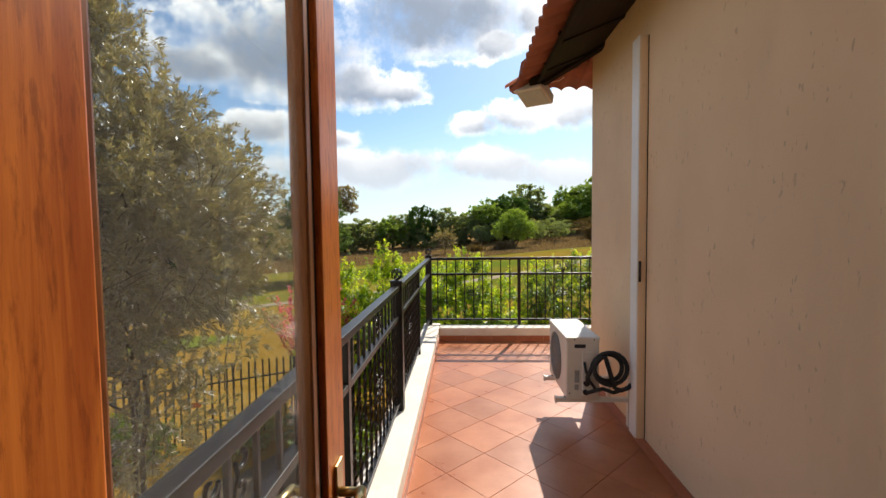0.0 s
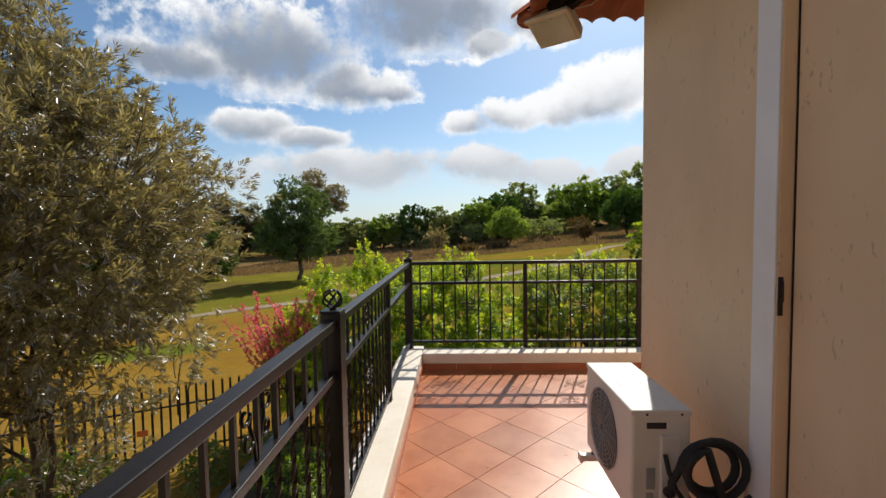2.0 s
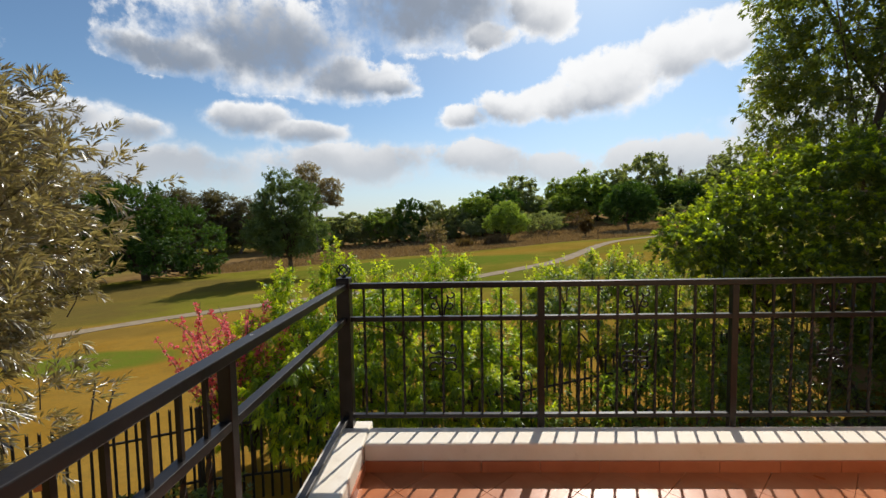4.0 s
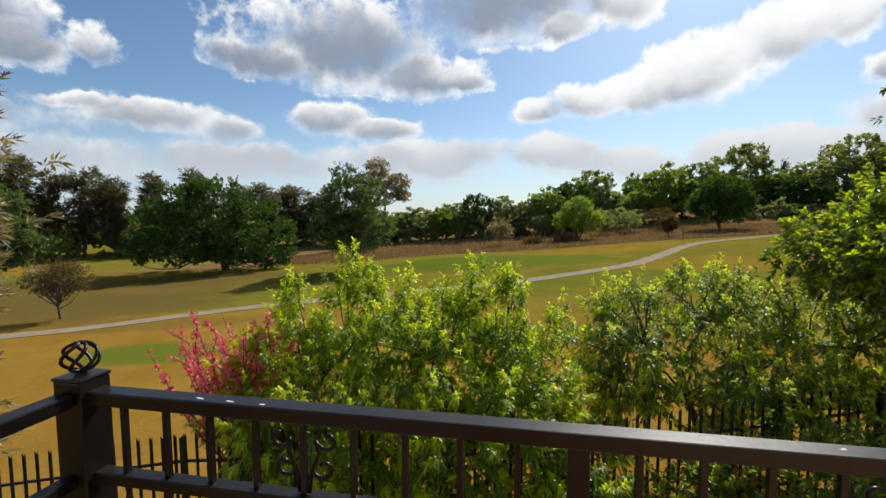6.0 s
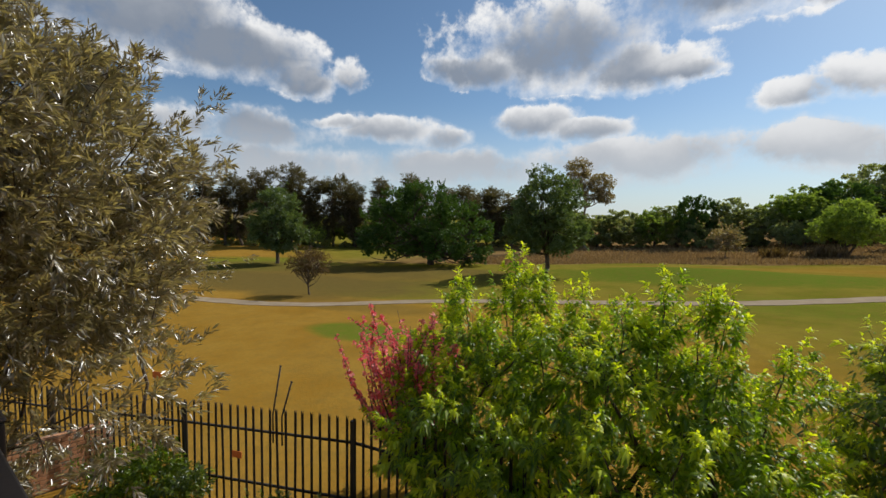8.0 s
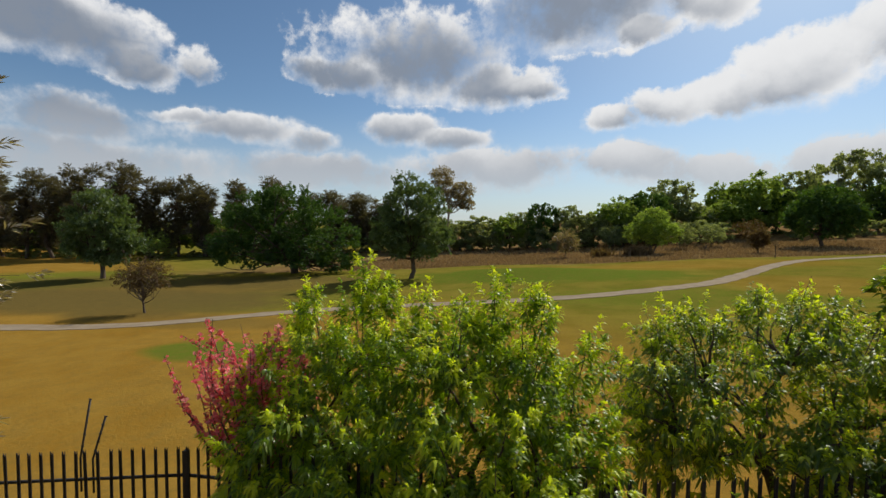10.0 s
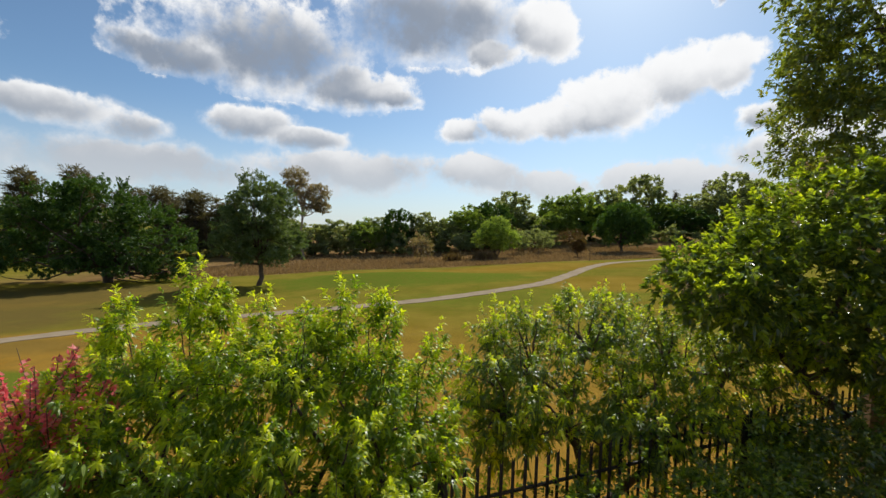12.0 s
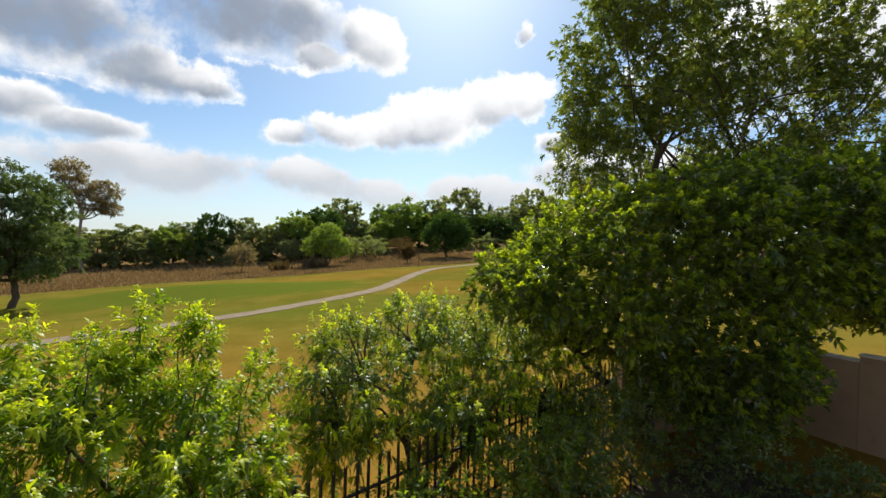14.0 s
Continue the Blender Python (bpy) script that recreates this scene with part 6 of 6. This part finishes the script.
    # clumps of dark reddish reeds
    for k, (cx, cy) in enumerate([(2.0, 76.5), (6.6, 77.5), (7.6, 77.0)]):
        n = 260
        b = np.stack([cx + rng.normal(size=n) * 0.7, cy + rng.normal(size=n) * 0.5, np.full(n, ground_z(cx, cy) - 0.05)], -1)
        w = np.stack([rng.normal(size=n) * 0.3, rng.normal(size=n) * 0.3, np.ones(n)], -1)
        tagged(part("reeds", leaf_mesh("reeds", b, w, 1.5, 0.12, rng), RUST_LEAF), "clump of dark reddish reeds", "reeds", "reed clumps")


# ---- fence and garden walls ----
def build_fence():
    line = [Vector((x, y, 0)) for x, y in ((-17.0, 6.0), (-10.5, 8.45), (-7.4, 9.65), (-4.2, 10.8), (1.4, 11.45), (6.0, 13.0), (8.6, 13.9))]
    bm = bmesh.new()
    prof = [(-0.021, 0.0), (-0.021, 1.74), (-0.017, 1.80), (-0.006, 1.75), (0.006, 1.75), (0.017, 1.80), (0.021, 1.74), (0.021, 0.0)]
    rows = [[bm.verts.new((x, d + 0.010 * (abs(x) < 0.01), z)) for x, z in prof] for d in (-0.006, 0.006)]
    bm.faces.new(rows[0])
    bm.faces.new(rows[1][::-1])
    for k in range(8):
        j = (k + 1) % 8
        bm.faces.new((rows[0][j], rows[0][k], rows[1][k], rows[1][j]))
    bmesh.ops.recalc_face_normals(bm, faces=bm.faces)
    pale = bpy.data.meshes.new("picket")
    bm.to_mesh(pale)
    bm.free()
    pale.materials.append(IRON_DARK)
    rnd = random.Random(8)
    fence = thing("palisade_fence", "dark steel palisade fence with split spiked tops", "fence")
    for a, b in zip(line, line[1:]):
        l = (b - a).length
        d = (b - a) / l
        yaw = math.degrees(math.atan2(d.y, d.x))
        n = round(l / 0.16)
        za, zb = ground_z(a.x, a.y), ground_z(b.x, b.y)
        for k in range(n):
            p = a + d * (k + 0.5) * l / n
            part("picket", pale, None, fence, at=pose(p.x, p.y, za + (zb - za) * (k + 0.5) / n + rnd.uniform(-0.008, 0.008), rnd.uniform(-0.5, 0.5), rnd.uniform(-0.6, 0.6), yaw))
        s = Vector((-d.y, d.x, 0)) * 0.03
        for h in (0.42, 1.36):
            bm = bmesh.new()
            tube(bm, [a + s + Vector((0, 0, za + h)), b + s + Vector((0, 0, zb + h))], 0.024, 4)
            part("rail", bm, IRON_DARK, fence)
        m = pose(a.x, a.y, za, 0, 0, yaw)
        part("fence_post", box(bmesh.new(), -0.035, 0.035, 0.0, 0.07, -0.2, 1.72, 0.004, m), IRON_DARK, fence)
    # slanted arms for the electric wires, and the warning plates
    for x, y, h, lean in ((-5.77, 10.42, 2.45, 0.10), (-5.55, 10.45, 2.2, 0.12), (-7.9, 9.6, 2.3, 0.1), (-12.5, 7.9, 2.3, 0.1), (-10.3, 8.7, 2.35, 0.1)):
        z = ground_z(x, y)
        bm = bmesh.new()
        tube(bm, [(x, y, z + 1.1), (x, y, z + 1.6), (x + lean * 0.9, y + lean, z + h)], 0.014, 6)
        for k in range(5):
            q = Vector((x, y, z + 1.6)).lerp(Vector((x + lean * 0.9, y + lean, z + h)), 0.2 + k * 0.2)
            tube(bm, [q - Vector((0.03, 0, 0)), q + Vector((0.03, 0, 0))], 0.008, 6)
        part("wire_arm", bm, IRON_DARK, fence, "slanted arm with insulators for electric wires")
    for x, y, z in ((-6.25, 10.03, -2.55), (-7.85, 9.42, -1.35)):
        m = pose(x, y, z, 0, 0, 20)
        part("warning_plate", box(bmesh.new(), -0.1, 0.1, -0.004, 0.004, -0.06, 0.06, 0.002, m), SIGN, fence, "small orange warning plate")
    # stepped plaster garden wall beyond the fence
    pts = [(8.7, 13.95), (12.6, 13.2), (12.75, 11.5), (13.1, 9.6), (13.6, 6.5), (14.0, 0.0)]
    for k, (a, b) in enumerate(zip(pts, pts[1:])):
        a, b = Vector((*a, 0)), Vector((*b, 0))
        d = (b - a)
        l = d.length
        yaw = math.degrees(math.atan2(d.y, d.x))
        z = ground_z(a.x, a.y)
        h = 1.7 + 0.12 * k
        wall = thing("garden_wall", "beige plastered garden wall with white coping", "wall", "garden walls", "structure", (0, 0, 0))
        part("wall_face", box(bmesh.new(), 0, l, -0.1, 0.1, -0.4, h, 0.0, pose(a.x, a.y, z, 0, 0, yaw)), SHADED_GARDEN_PAINT, wall)
        part("coping", box(bmesh.new(), -0.02, l, -0.13, 0.13, h, h + 0.05, 0.008, pose(a.x, a.y, z, 0, 0, yaw)), COPING, wall, "white painted coping")
    # low brick wall at the side of the garden
    a, b = Vector((-9.9, 7.0, 0)), Vector((-9.6, 9.2, 0))
    d = (b - a).normalized()
    yaw = math.degrees(math.atan2(d.y, d.x))
    z = ground_z(-9.8, 8)
    wall = thing("brick_wall", "low red face-brick wall beside the garden", "wall", "", "structure")
    m = pose(a.x, a.y, z, 0, 0, yaw)
    l = (b - a).length
    part("core", box(bmesh.new(), 0, l, -0.10, 0.10, -0.3, 1.03, 0, m), MORTAR, wall)
    bm = box(bmesh.new(), -0.105, 0.105, -0.05, 0.05, -0.034, 0.034, 0.004)
    bk = bpy.data.meshes.new("brick")
    bm.to_mesh(bk)
    bm.free()
    bk.materials.append(BRICK)
    for r in range(13):
        x = 0.11 + (0.11 if r % 2 else 0)
        while x < l - 0.1:
            part("brick", bk, None, wall, at=m @ Matrix.Translation((x, -0.062, 0.08 + r * 0.079)))
            x += 0.222
    # garden bed between house and fence
    bm = bmesh.new()
    rows = []
    for i in range(13):
        t = i / 12
        x = -10 + 20 * t
        yb = 6.6
        ytop = 9.0 + 0.22 * x if x < -4 else 10.7 + 0.2 * (x + 4) * (0.5 if x < 1.4 else 0.75)
        rows.append([bm.verts.new((x, yy, ground_z(x, yy) + 0.035)) for yy in (yb, yb * 0.5 + ytop * 0.5, ytop - 0.2)])
    for p, q in zip(rows, rows[1:]):
        for k in range(2):
            bm.faces.new((p[k], p[k + 1], q[k + 1], q[k]))
    bmesh.ops.recalc_face_normals(bm, faces=bm.faces)
    tagged(part("garden_bed", bm, SOIL), "dark soil of the garden bed inside the fence", "soil", "", "structure")


build_ground()
build_path()
build_house()
build_roof()
build_railings()
build_droppings()
build_door()
build_air_conditioner()
build_wall_fittings()
build_garden()
build_far_trees()
build_fence()
build_floor_tiles()
